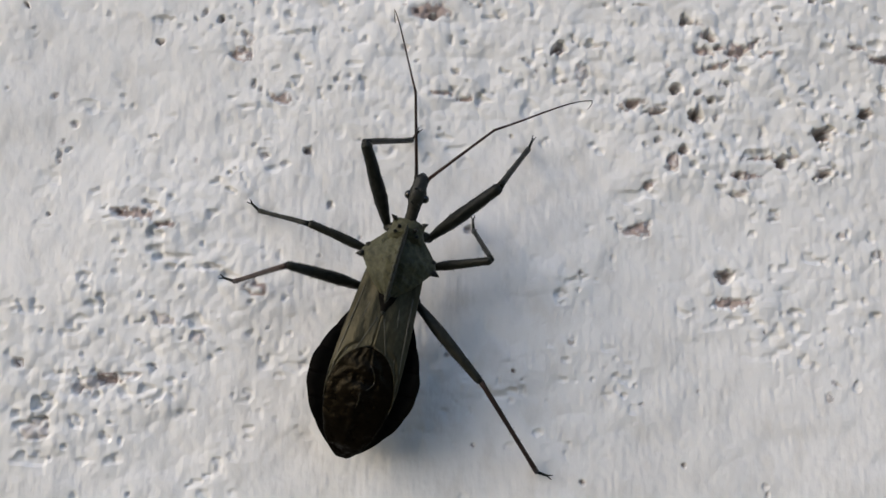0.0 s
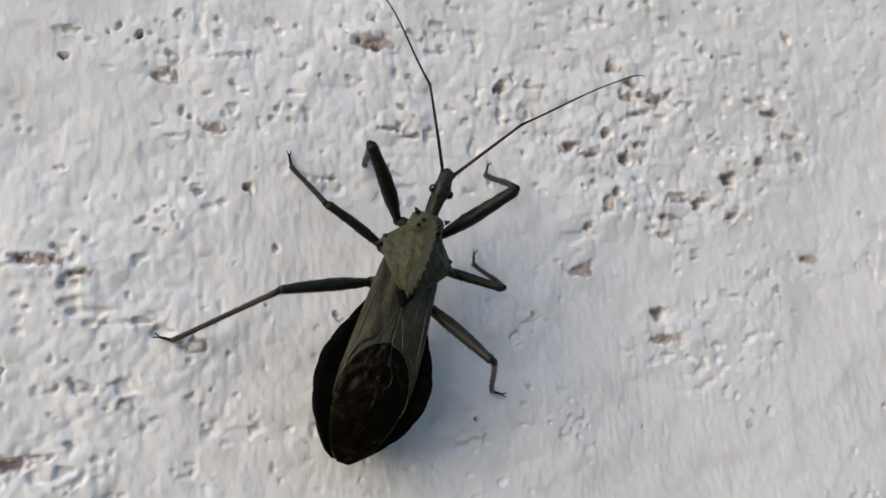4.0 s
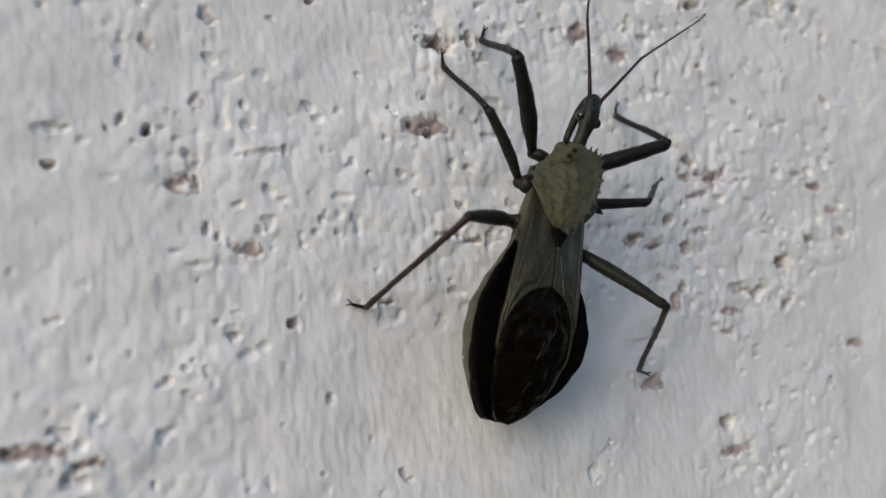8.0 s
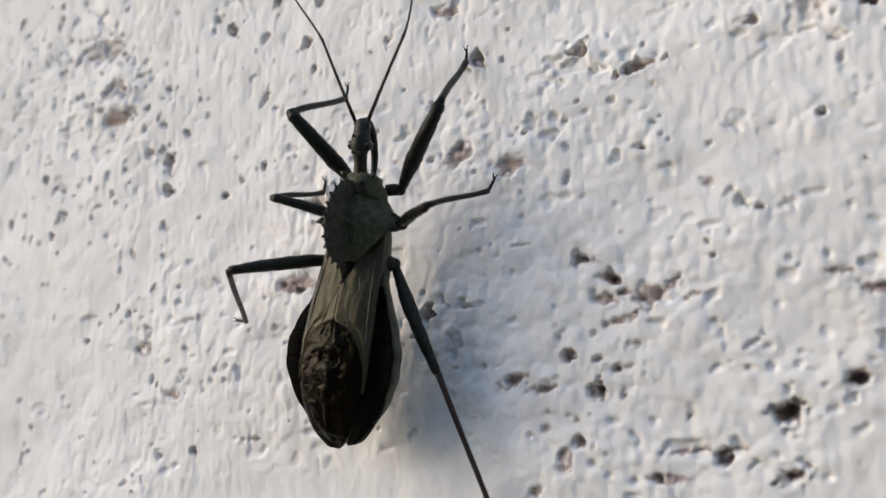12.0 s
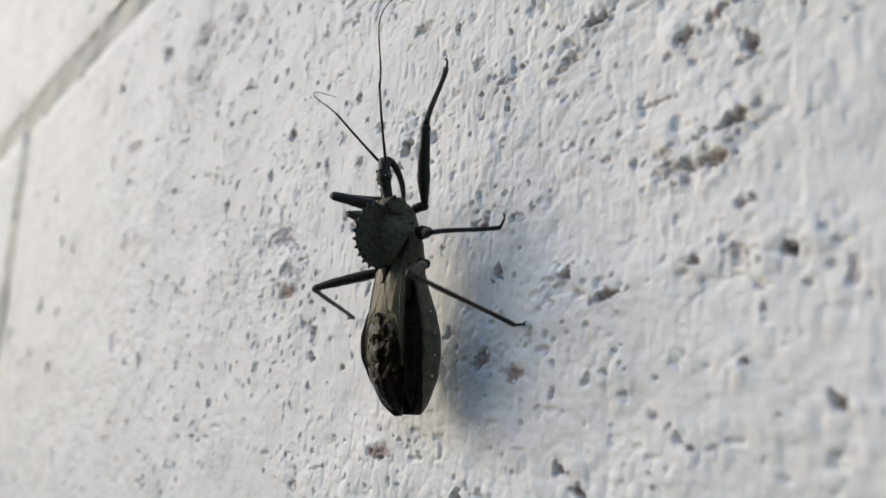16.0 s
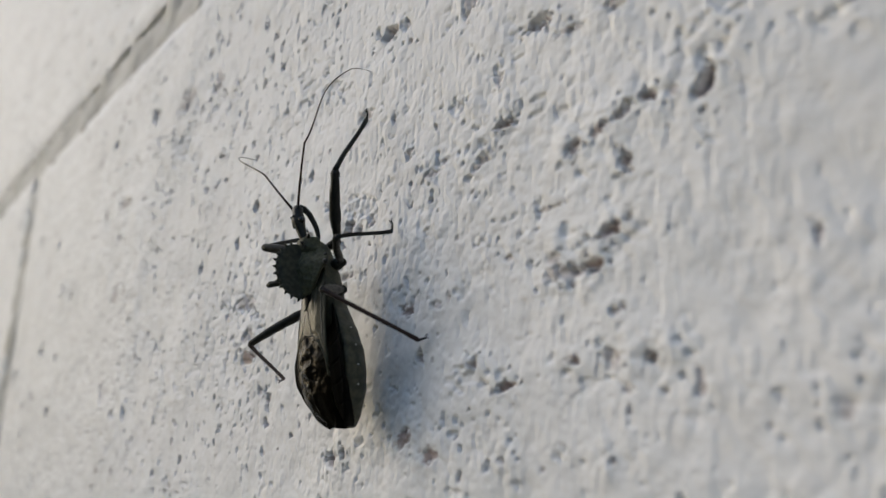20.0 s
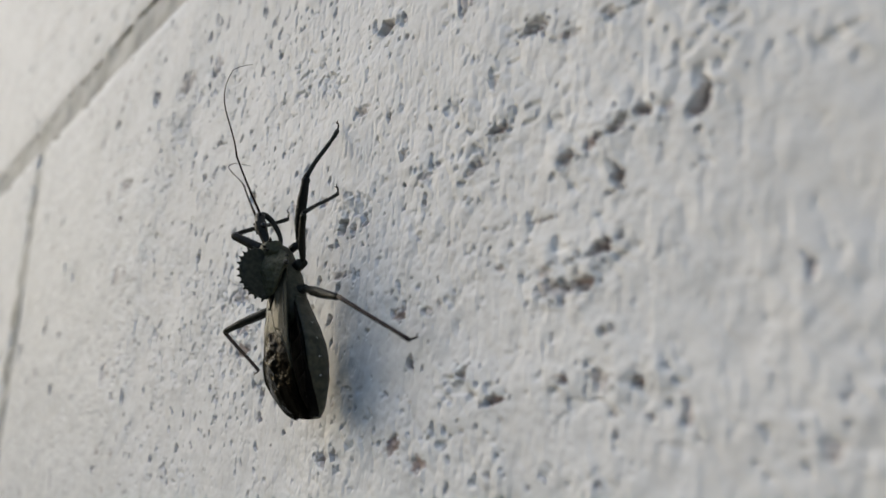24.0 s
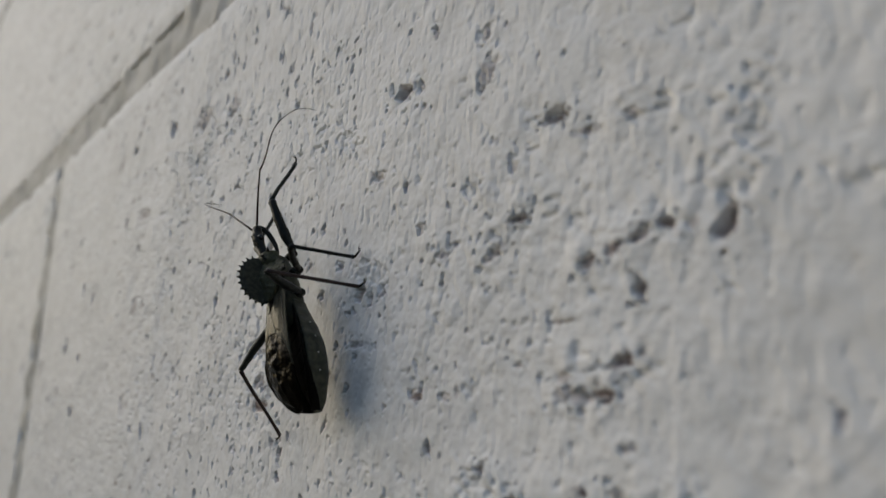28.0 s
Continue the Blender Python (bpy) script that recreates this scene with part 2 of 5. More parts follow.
PITS_G = [
    (47.1, 1443.2, 0.2, 0.2, 0, 3.0, 0), (41.6, 1454.0, 0.4, 0.3, 0, 2.5, 0), (33.1, 1456.2, 0.3, 0.3, 0, 2.0, 0), (51.4, 1446.8, 0.5, 0.5, 0, 2.0, 0), (37.0, 1440.2, 1.5, 0.5, 0, 2.0, 0),
    (39.9, 1438.6, 0.3, 0.2, 0, 3.0, 0), (37.7, 1433.7, 0.8, 0.5, 20, 2.5, 0), (36.1, 1432.0, 0.5, 0.9, 10, 3.0, 0), (46.7, 1425.5, 0.3, 0.5, 0, 3.0, 0), (51.9, 1429.4, 1.2, 0.8, 30, 3.0, 0),
    (51.8, 1424.4, 1.3, 0.5, 20, 3.0, 0), (40.8, 1424.0, 0.4, 0.6, 0, 2.5, 0), (23.1, 1440.4, 1.1, 0.2, 0, 2.0, 0),
]
PITS_H = [
    (36.3, 1443.8, 1.0, 0.3, -28, 2.2, 0), (37.7, 1441.9, 1.3, 0.4, -30, 2.3, 1), (38.8, 1440.5, 1.0, 0.4, 0, 2.0, 1), (40.7, 1439.8, 1.3, 0.3, 8, 2.3, 0), (43.3, 1441.0, 1.3, 0.4, 38, 2.3, 1),
    (30.3, 1432.4, 1.7, 0.4, 22, 2.2, 0), (27.5, 1433.0, 1.3, 0.5, 20, 2.0, 1), (39.6, 1435.7, 1.0, 0.4, 20, 2.2, 0), (43.4, 1426.3, 1.8, 0.3, 4, 2.0, 1), (47.8, 1426.5, 1.2, 0.3, -5, 2.0, 0),
    (33.9, 1427.2, 0.6, 0.7, 0, 2.5, 0), (38.3, 1438.0, 1.7, 0.4, 12, 1.6, 1), (40.8, 1421.7, 1.2, 0.4, 20, 2.0, 0),
]
PITS_I = [
    (29.4, 1422.8, 1.0, 0.5, 30, 2.0, 1), (36.0, 1434.6, 0.4, 0.3, 0, 2.5, 0), (45.3, 1439.9, 0.7, 0.3, 10, 1.8, 1), (46.4, 1433.3, 0.6, 0.3, 40, 1.6, 0), (49.4, 1435.1, 0.9, 0.3, 40, 1.6, 0),
    (32.1, 1424.7, 1.0, 0.3, -10, 1.8, 0), (61.4, 1463.9, 0.5, 0.5, 20, 3.0, 0), (65.0, 1450.8, 0.8, 0.7, -20, 3.0, 0), (52.3, 1464.0, 1.0, 0.7, 0, 1.5, 1), (51.3, 1446.9, 0.6, 0.3, 0, 2.0, 1),
    (56.8, 1440.8, 1.3, 0.3, 0, 2.0, 1), (59.9, 1439.2, 2.4, 0.5, 0, 1.5, 1), (57.2, 1432.2, 1.2, 0.7, 20, 2.0, 1),
]
PITS_J = [
    (62.9, 1435.8, 1.3, 0.6, 0, 2.0, 1), (46.9, 1436.9, 0.8, 1.2, 20, 1.5, 0), (19.3, 1435.8, 0.5, 0.3, 0, 2.0, 0), (28.9, 1446.0, 1.2, 0.2, 0, 2.0, 0), (61.8, 1463.7, 0.6, 0.6, 0, 3.0, 1),
    (55.2, 1472.9, 1.0, 0.5, 10, 2.5, 1), (52.3, 1473.0, 1.7, 0.6, 0, 2.0, 0), (49.1, 1475.0, 1.3, 0.7, 0, 2.0, 0), (25.8, 1482.4, 0.8, 0.9, 0, 1.5, 0), (41.8, 1476.4, 1.0, 0.4, 10, 2.0, 0),
    (52.5, 1486.9, 1.3, 0.9, 30, 2.5, 1), (55.3, 1487.5, 1.2, 0.6, 20, 2.0, 1), (58.7, 1488.5, 1.9, 0.6, 20, 2.5, 0),
]
PITS_K = [
    (62.3, 1489.4, 1.3, 0.7, 0, 2.5, 0), (65.2, 1488.7, 0.8, 0.7, 0, 2.0, 0), (68.8, 1488.8, 1.1, 2.7, -15, 2.5, 0), (57.4, 1476.8, 1.8, 0.6, 15, 2.5, 1), (54.9, 1473.6, 2.5, 0.6, 0, 2.5, 1),
    (49.9, 1473.4, 2.1, 0.8, 0, 2.0, 0), (48.4, 1480.8, 2.3, 0.3, 0, 2.0, 0), (40.9, 1493.0, 1.9, 0.6, 0, 2.5, 1), (36.8, 1489.3, 2.0, 0.7, 20, 2.0, 0), (46.9, 1503.7, 2.3, 0.9, 0, 2.5, 0),
    (51.6, 1501.0, 1.8, 0.5, 0, 2.0, 0), (57.6, 1501.5, 1.0, 0.6, 0, 2.0, 0), (33.9, 1512.4, 1.7, 2.5, -20, 2.0, 0),
]
PITS_L = [
    (14.0, 1515.8, 2.3, 1.6, 10, 2.5, 0), (39.9, 1499.2, 1.3, 1.1, -20, 2.0, 0), (66.9, 1461.0, 0.7, 1.5, 0, 2.0, 0), (61.9, 1463.8, 0.9, 0.5, 0, 2.5, 1), (36.3, 1464.7, 1.1, 0.7, 0, 2.5, 0),
    (78.2, 1472.3, 0.6, 1.0, 0, 2.0, 0), (79.3, 1458.8, 0.8, 0.9, 0, 2.0, 0), (-1.8, 1512.2, 5.2, 1.6, -20, 1.5, 0), (8.7, 1504.1, 2.1, 1.1, 0, 2.0, 0), (26.1, 1490.4, 1.5, 0.7, 0, 2.0, 0),
    (-73.9, 1534.0, 4.9, 3.7, -10, 2.0, 0), (-55.5, 1532.5, 2.7, 3.0, -15, 2.0, 0), (31.2, 1498.1, 1.9, 1.3, -20, 1.5, 0),
]
PITS_M = [
    (9.6, 1489.3, 4.2, 2.0, 0, 1.5, 0), (5.9, 1479.4, 2.6, 0.6, 0, 2.0, 0), (21.7, 1472.6, 1.8, 0.8, 0, 2.0, 1), (28.1, 1472.6, 1.1, 0.6, 0, 2.0, 0), (5.3, 1453.1, 2.0, 1.2, 0, 2.0, 0),
    (-116.5, 1517.7, 4.2, 2.3, 0, 2.0, 0), (-72.4, 1522.4, 6.5, 4.0, -20, 1.5, 0), (71.5, 1496.6, 1.8, 2.7, -10, 1.5, 0), (81.1, 1490.1, 2.1, 0.7, 10, 1.5, 0),
]
PITS = PITS_A + PITS_B + PITS_C + PITS_D + PITS_E + PITS_F + PITS_G + PITS_H + PITS_I + PITS_J + PITS_K + PITS_L + PITS_M

# ---- the wall: painted concrete blocks 390 x 190 mm with 10 mm joints ----
def lattice(xs, zs, sx, sz, seed):
    """Smooth random heights, -1 to 1, on the grid of xs by zs (metres) with knots sx and sz apart."""
    rng = np.random.default_rng(seed)
    u, v = (xs - xs[0]) / sx, (zs - zs[0]) / sz
    grid = rng.uniform(-1, 1, (int(v[-1]) + 4, int(u[-1]) + 4))

    def weights(f):
        i = f.astype(int)
        s = f - i
        return i, s * s * s * (s * (s * 6 - 15) + 10)

    iu, wu = weights(u)
    iv, wv = weights(v)
    low = grid[iv][:, iu] * (1 - wu) + grid[iv][:, iu + 1] * wu
    high = grid[iv + 1][:, iu] * (1 - wu) + grid[iv + 1][:, iu + 1] * wu
    return low * (1 - wv)[:, None] + high * wv[:, None]


def smooth(a, b, v):
    s = np.clip((v - a) / (b - a), 0, 1)
    return s * s * (3 - 2 * s)


def lumps(xs, zs, size, seed):
    """Rounded grains: 1 at a grain's middle, falling to 0 or less between grains."""
    rng = np.random.default_rng(seed)
    nx, nz = int((xs[-1] - xs[0]) / size) + 4, int((zs[-1] - zs[0]) / size) + 4
    jx, jz, tall = rng.uniform(0.08, 0.92, (nz, nx)), rng.uniform(0.08, 0.92, (nz, nx)), rng.uniform(0.45, 1.0, (nz, nx))
    u, v = (xs - xs[0]) / size + 1, (zs - zs[0]) / size + 1
    iu, iv = u.astype(int), v.astype(int)
    best = np.full((len(zs), len(xs)), -1.0)
    for dz in (-1, 0, 1):
        for dx in (-1, 0, 1):
            rows, cols = np.ix_(iv + dz, iu + dx)
            px, pz, t = (iu + dx)[None, :] + jx[rows, cols], (iv + dz)[:, None] + jz[rows, cols], tall[rows, cols]
            best = np.maximum(best, t - 1.15 * ((u[None, :] - px) ** 2 + (v[:, None] - pz) ** 2))
    return best


def face_relief(xs, zs, seed, fine, crumbly=None):
    """The cast and painted face: broad swells, roller ridges, grains and scattered hollows."""
    mm = 0.001
    calm = (0.85 + 0.15 * smooth(0.066, 0.110, zs))[:, None]   # the foot of the block is smoother than its top
    h = 0.24 * lattice(xs, zs, 24 * mm, 20 * mm, seed) + 0.14 * lattice(xs, zs, 7 * mm, 6 * mm, seed + 1)
    h += 0.08 * lattice(xs, zs, 2.6 * mm, 2.2 * mm, seed + 2)
    if fine:
        where = np.clip(0.42 * smooth(-0.3, 0.6, lattice(xs, zs, 15 * mm, 12 * mm, seed + 7)) + crumbly, 0, 1)
        ridge = lattice(xs, zs, 0.75 * mm, 2.1 * mm, seed + 3)
        brushed = smooth(-0.5, 0.4, lattice(xs, zs, 16 * mm, 14 * mm, seed + 14) - 0.3 + 1.1 * smooth(0.072, 0.090, zs)[:, None])
        brushed = brushed * (0.35 + 0.65 * smooth(0.185, 0.225, xs))[None, :]
        h += calm * (0.02 + 0.07 * brushed) * (1 - np.abs(ridge) ** 1.5) + 0.03 * lattice(xs, zs, 0.5 * mm, 0.9 * mm, seed + 4)
        warp = 0.35 * lattice(xs, zs, 3 * mm, 3 * mm, seed + 12)
        h += calm * (0.04 + 0.25 * where) * np.clip(lumps(xs, zs, 2.3 * mm, seed + 5) + warp, -0.25, 1)
        h += calm * (0.03 + 0.19 * where) * np.clip(lumps(xs, zs, 1.15 * mm, seed + 6) + warp, -0.2, 1)
        h += calm * (0.022 + 0.08 * where) * np.clip(lumps(xs, zs, 0.62 * mm, seed + 13), 0, 1)
        dents = lattice(xs, zs, 0.9 * mm, 1.7 * mm, seed + 15) + 0.5 * lattice(xs, zs, 0.45 * mm, 0.7 * mm, seed + 16)
        h -= 0.11 * smooth(0.78, 0.95, dents) * (0.15 + 0.85 * smooth(0.066, 0.105, zs)[:, None])
        nick = lattice(xs, zs, 1.6 * mm, 1.3 * mm, seed + 8) + 0.6 * lattice(xs, zs, 0.7 * mm, 0.6 * mm, seed + 9)
        h -= calm * 0.65 * smooth(0.9, 1.1, nick) * (0.06 + where)
        wide = lattice(xs, zs, 4.5 * mm, 2.6 * mm, seed + 10) + 0.6 * lattice(xs, zs, 1.1 * mm, 0.9 * mm, seed + 11)
        h -= calm * 0.55 * smooth(0.9, 1.15, wide) * (0.06 + where)
    else:
        h += 0.25 * np.clip(lumps(xs, zs, 4.5 * mm, seed + 5), -0.2, 1)
        nick = lattice(xs, zs, 4.0 * mm, 3.2 * mm, seed + 8) + 0.4 * lattice(xs, zs, 2.2 * mm, 2.0 * mm, seed + 9)
        h -= 0.9 * smooth(0.72, 1.0, nick)
    return (h - np.median(h)) * mm


def crumbly_zones(xs, zs, pits, x0, z0):
    """Where hollows crowd, the cast face is crumbly."""
    out = np.zeros((len(zs), len(xs)))
    for x, z, rx, rz, slant, depth, raw in pits:
        gx = np.exp(-(((xs + x0) * 1000 - x) / (3.2 + rx)) ** 2)
        gz = np.exp(-(((zs + z0) * 1000 - z) / (2.4 + rz)) ** 2)
        out += 0.45 * gz[:, None] * gx[None, :]
    return out


def scattered_pits():
    """Small open pores, crowded over the upper left part of the face and sparse elsewhere."""
    rng = random.Random(21)
    out = []
    for count, x0, x1, z0, z1, most in ((170, -120, 85, 1385, 1470, 0.35), (1250, -210, 60, 1425, 1558, 0.55), (260, -245, -85, 1378, 1558, 1.9)):
        k = 0
        while k < count:
            x, z = rng.uniform(x0, x1), rng.uniform(z0, z1)
            if most == 0.55 and rng.random() > 0.10 + 0.90 * math.exp(-((x + 38) / 58) ** 2) * smooth(1443, 1480, z - 0.3 * x):
                continue
            r = 0.16 + most * rng.random() ** 2.4
            out.append((x, z, r * rng.uniform(0.7, 1.8), r * rng.uniform(0.8, 2.2), rng.randint(-40, 40), rng.choice((1.2, 1.4, 1.6, 1.8, 2.0, 2.2, 2.3, 2.5)), 0))
            k += 1
    return out


def dig(h, bare, xs, zs, pits, x0, z0, seed):
    """Sink the known hollows into the face: ragged, steep-sided, with crumbs left in them."""
    rng = np.random.default_rng(seed)
    for x, z, rx, rz, slant, depth, raw in pits:
        cx, cz, rx, rz = x / 1000 - x0, z / 1000 - z0, rx / 1000, rz / 1000
        reach = 2.0 * max(rx, rz)
        i0, i1 = np.searchsorted(xs, (cx - reach, cx + reach))
        j0, j1 = np.searchsorted(zs, (cz - reach, cz + reach))
        if i1 - i0 < 3 or j1 - j0 < 3:
            continue
        gx, gz = np.meshgrid(xs[i0:i1] - cx, zs[j0:j1] - cz)
        c, s = math.cos(radians(slant)), math.sin(radians(slant))
        d = np.hypot((gx * c + gz * s) / rx, (gz * c - gx * s) / rz)
        k = min(rx, rz)
        big, small = max(k * 1.1, 0.0006), max(k * 0.5, 0.0004)
        wob = lattice(xs[i0:i1], zs[j0:j1], big, big * 0.9, int(rng.integers(1e6)))
        wob = wob + 0.7 * lattice(xs[i0:i1], zs[j0:j1], small, small * 0.9, int(rng.integers(1e6)))
        ragged = 0.52 if max(rx, rz) > 0.0010 else 0.42
        d = d * (1 + ragged * wob) + 0.08
        grains = np.clip(lumps(xs[i0:i1], zs[j0:j1], 0.0011, int(rng.integers(1e6))), 0, 1)
        if depth > 2.4:
            deep = 1.3 + 1.3 * (depth - 2.4)
            deep *= min(1.3, 0.5 + 0.7 * k / 0.001)
            hole = smooth(1.0, 0.76, d) * np.clip(1.05 + 0.25 * wob - 0.55 * grains, 0.1, 1.4)
        else:
            deep = 0.30 + 0.32 * (depth - 1)
            hole = smooth(1.04, 0.88, d) * np.clip(1.0 + 0.4 * wob - 0.9 * grains, 0.0, 1.5)
        h[j0:j1, i0:i1] -= deep * 0.001 * hole
        h[j0:j1, i0:i1] += 0.00004 * smooth(1.5, 1.1, d) * smooth(0.9, 1.1, d)
        if raw or depth > 1.7:
            amount = 0.85 if raw else 0.7 if depth > 2.4 else 0.4
            bare[j0:j1, i0:i1] = np.maximum(bare[j0:j1, i0:i1], amount * smooth(0.95, 0.7, d) * smooth(-0.9, -0.2, wob + 0.4))


def slab(name, xs, zs, h, bare, mat, deep=0.09):
    """A block: its relief in front (towards -y), closed sides and back."""
    nx, nz = len(xs), len(zs)
    gx, gz = np.meshgrid(xs, zs)
    front = np.stack([gx, -h, gz], -1).reshape(-1, 3)
    ring = np.concatenate([np.arange(nx), np.arange(1, nz) * nx + nx - 1, (nz - 1) * nx + np.arange(nx - 2, -1, -1), np.arange(nz - 2, 0, -1) * nx])
    back = front[ring].copy()
    back[:, 1] = deep
    verts = np.concatenate([front, back])
    j, i = np.meshgrid(np.arange(nz - 1), np.arange(nx - 1), indexing="ij")
    a = (j * nx + i).ravel()
    quads = np.stack([a, a + 1, a + nx + 1, a + nx], 1)
    base, n = nx * nz, len(ring)
    k = np.arange(n)
    side = np.stack([ring[(k + 1) % n], ring[k], base + k, base + (k + 1) % n], 1)
    faces = np.concatenate([quads, side])
    me = bpy.data.meshes.new(name)
    me.vertices.add(len(verts))
    me.vertices.foreach_set("co", verts.ravel().astype(np.float32))
    me.loops.add(faces.size + n)
    me.loops.foreach_set("vertex_index", np.concatenate([faces.ravel(), base + k[::-1]]).astype(np.int32))
    me.polygons.add(len(faces) + 1)
    me.polygons.foreach_set("loop_start", np.concatenate([np.arange(len(faces)) * 4, [faces.size]]).astype(np.int32))
    me.polygons.foreach_set("use_smooth", np.concatenate([np.ones(len(quads), bool), np.zeros(n + 1, bool)]))
    at = me.attributes.new("bare", "FLOAT", "POINT")
    at.data.foreach_set("value", np.concatenate([bare.ravel(), np.zeros(n)]).astype(np.float32))
    me.update(calc_edges=True)
    me.validate()
    me.materials.append(mat)
    return me


def edge_round(h, xs, zs, seed, flush=0):
    """Worn, rounded arrises along the joints; flush: the side (-1 left, 1 right) whose joint is filled."""
    gx = np.minimum(xs - xs[0] + (flush < 0), xs[-1] - xs + (flush > 0))[None, :] + 0.0012 * lattice(xs, zs, 0.006, 0.005, seed)
    gz = np.minimum(zs - zs[0], zs[-1] - zs)[:, None] + 0.0012 * lattice(xs, zs, 0.006, 0.005, seed + 1)
    g = np.clip(np.minimum(gx, gz), 0, 0.006)
    return h - 0.0007 * (1 - g / 0.006) ** 2


BLOCK_W, BLOCK_H, JOINT = 0.391, 0.189, 0.011
MODULE_X, MODULE_Z = 0.402, 0.201
END = 0.063   # how much longer the last block of each course is
BLOCK_X, BLOCK_Z = -0.055, 1.4665   # middle of the block on which the insect sits
wall = tagged(new("wall_north"), "wall of white-painted rough concrete blocks with pitted faces", "wall", kind="structure")


def lines(a, b, lo, hi, fine, coarse):
    out = [a]
    while out[-1] < b - 1e-9:
        out.append(out[-1] + (fine if lo <= out[-1] < hi else coarse))
    out[-1] = b
    return np.array(out)


def wall_part(name, me, m, label=""):
    ob = tagged(new(name, me), label)
    ob.parent = wall
    ob.matrix_basis = m
    return ob


def near_block():
    x0, z0 = BLOCK_X - BLOCK_W / 2, BLOCK_Z - BLOCK_H / 2
    xs = lines(0, BLOCK_W, -0.100 - x0, 0.088 - x0, 0.0002, 0.0007)
    zs = lines(0, BLOCK_H, 1.382 - z0, 1.532 - z0, 0.0002, 0.0006)
    h = face_relief(xs, zs, 11, True, crumbly_zones(xs, zs, PITS, x0, z0))
    bare = np.zeros(h.shape)
    dig(h, bare, xs, zs, scattered_pits() + PITS, x0, z0, 5)
    h = edge_round(h, xs, zs, 40, 1)
    wall_part("block", slab("block", xs, zs, h, bare, PAINT), pose(x0, WALL_Y, z0), "pitted white-painted concrete block under the insect")


def far_blocks():
    meshes = []
    for k in range(3):
        xs, zs = np.linspace(0, BLOCK_W, 300), np.linspace(0, BLOCK_H, 150)
        h = edge_round(face_relief(xs, zs, 100 + 20 * k, False), xs, zs, 60 + k)
        meshes.append(slab("block", xs, zs, h, np.zeros(h.shape), PAINT))
    xs, zs = np.linspace(0, BLOCK_W, 300), np.linspace(0, BLOCK_H, 150)
    h = edge_round(face_relief(xs, zs, 160, False), xs, zs, 66, -1)
    beside = slab("block", xs, zs, h, np.zeros(h.shape), PAINT)
    # every other course ends in a long stone, its joint filled flush
    long = BLOCK_W + BLOCK_W / 2 + JOINT / 2 + END
    xs, zs = np.linspace(0, long, 440), np.linspace(0, BLOCK_H, 150)
    h = edge_round(face_relief(xs, zs, 180, False), xs, zs, 70)
    end = slab("block", xs, zs, h, np.zeros(h.shape), PAINT)
    xs = np.linspace(0, BLOCK_W + END, 330)
    h = edge_round(face_relief(xs, zs, 220, False), xs, zs, 74)
    last = slab("block", xs, zs, h, np.zeros(h.shape), PAINT)
    rng = random.Random(3)
    for row in range(-7, 6):
        odd = row % 2
        first = BLOCK_X - BLOCK_W / 2 - MODULE_X
        z = BLOCK_Z - BLOCK_H / 2 + row * MODULE_Z
        if odd:
            wall_part("block", end, pose(first - END, WALL_Y, z), "long white-painted block at the end of its course")
            first += long - END + JOINT - MODULE_X
        for col in range(1 if odd else 0, 8):
            if row == 0 and col == 1:
                continue
            if not odd and col == 0:
                wall_part("block", last, pose(first - END, WALL_Y, z))
                continue
            me = beside if (row, col) == (0, 2) else meshes[rng.randrange(3)]
            back = 0.0 if me is beside else rng.uniform(-0.0004, 0.0006)
            wall_part("block", me, pose(first + col * MODULE_X, WALL_Y + back, z))
    xs = np.linspace(0, JOINT + 0.016, 40)
    h = 0.4 * face_relief(xs, zs, 190, False) + (0.0004 - 0.0016 * (np.abs(xs / xs[-1] * 2 - 1) ** 2.5))[None, :]
    wall_part("filled_joint", slab("filled_joint", xs, zs, h, np.zeros(h.shape), PAINT, 0.02), pose(BLOCK_X + BLOCK_W / 2 - 0.008, WALL_Y, BLOCK_Z - BLOCK_H / 2), "upright joint filled flush and painted over")


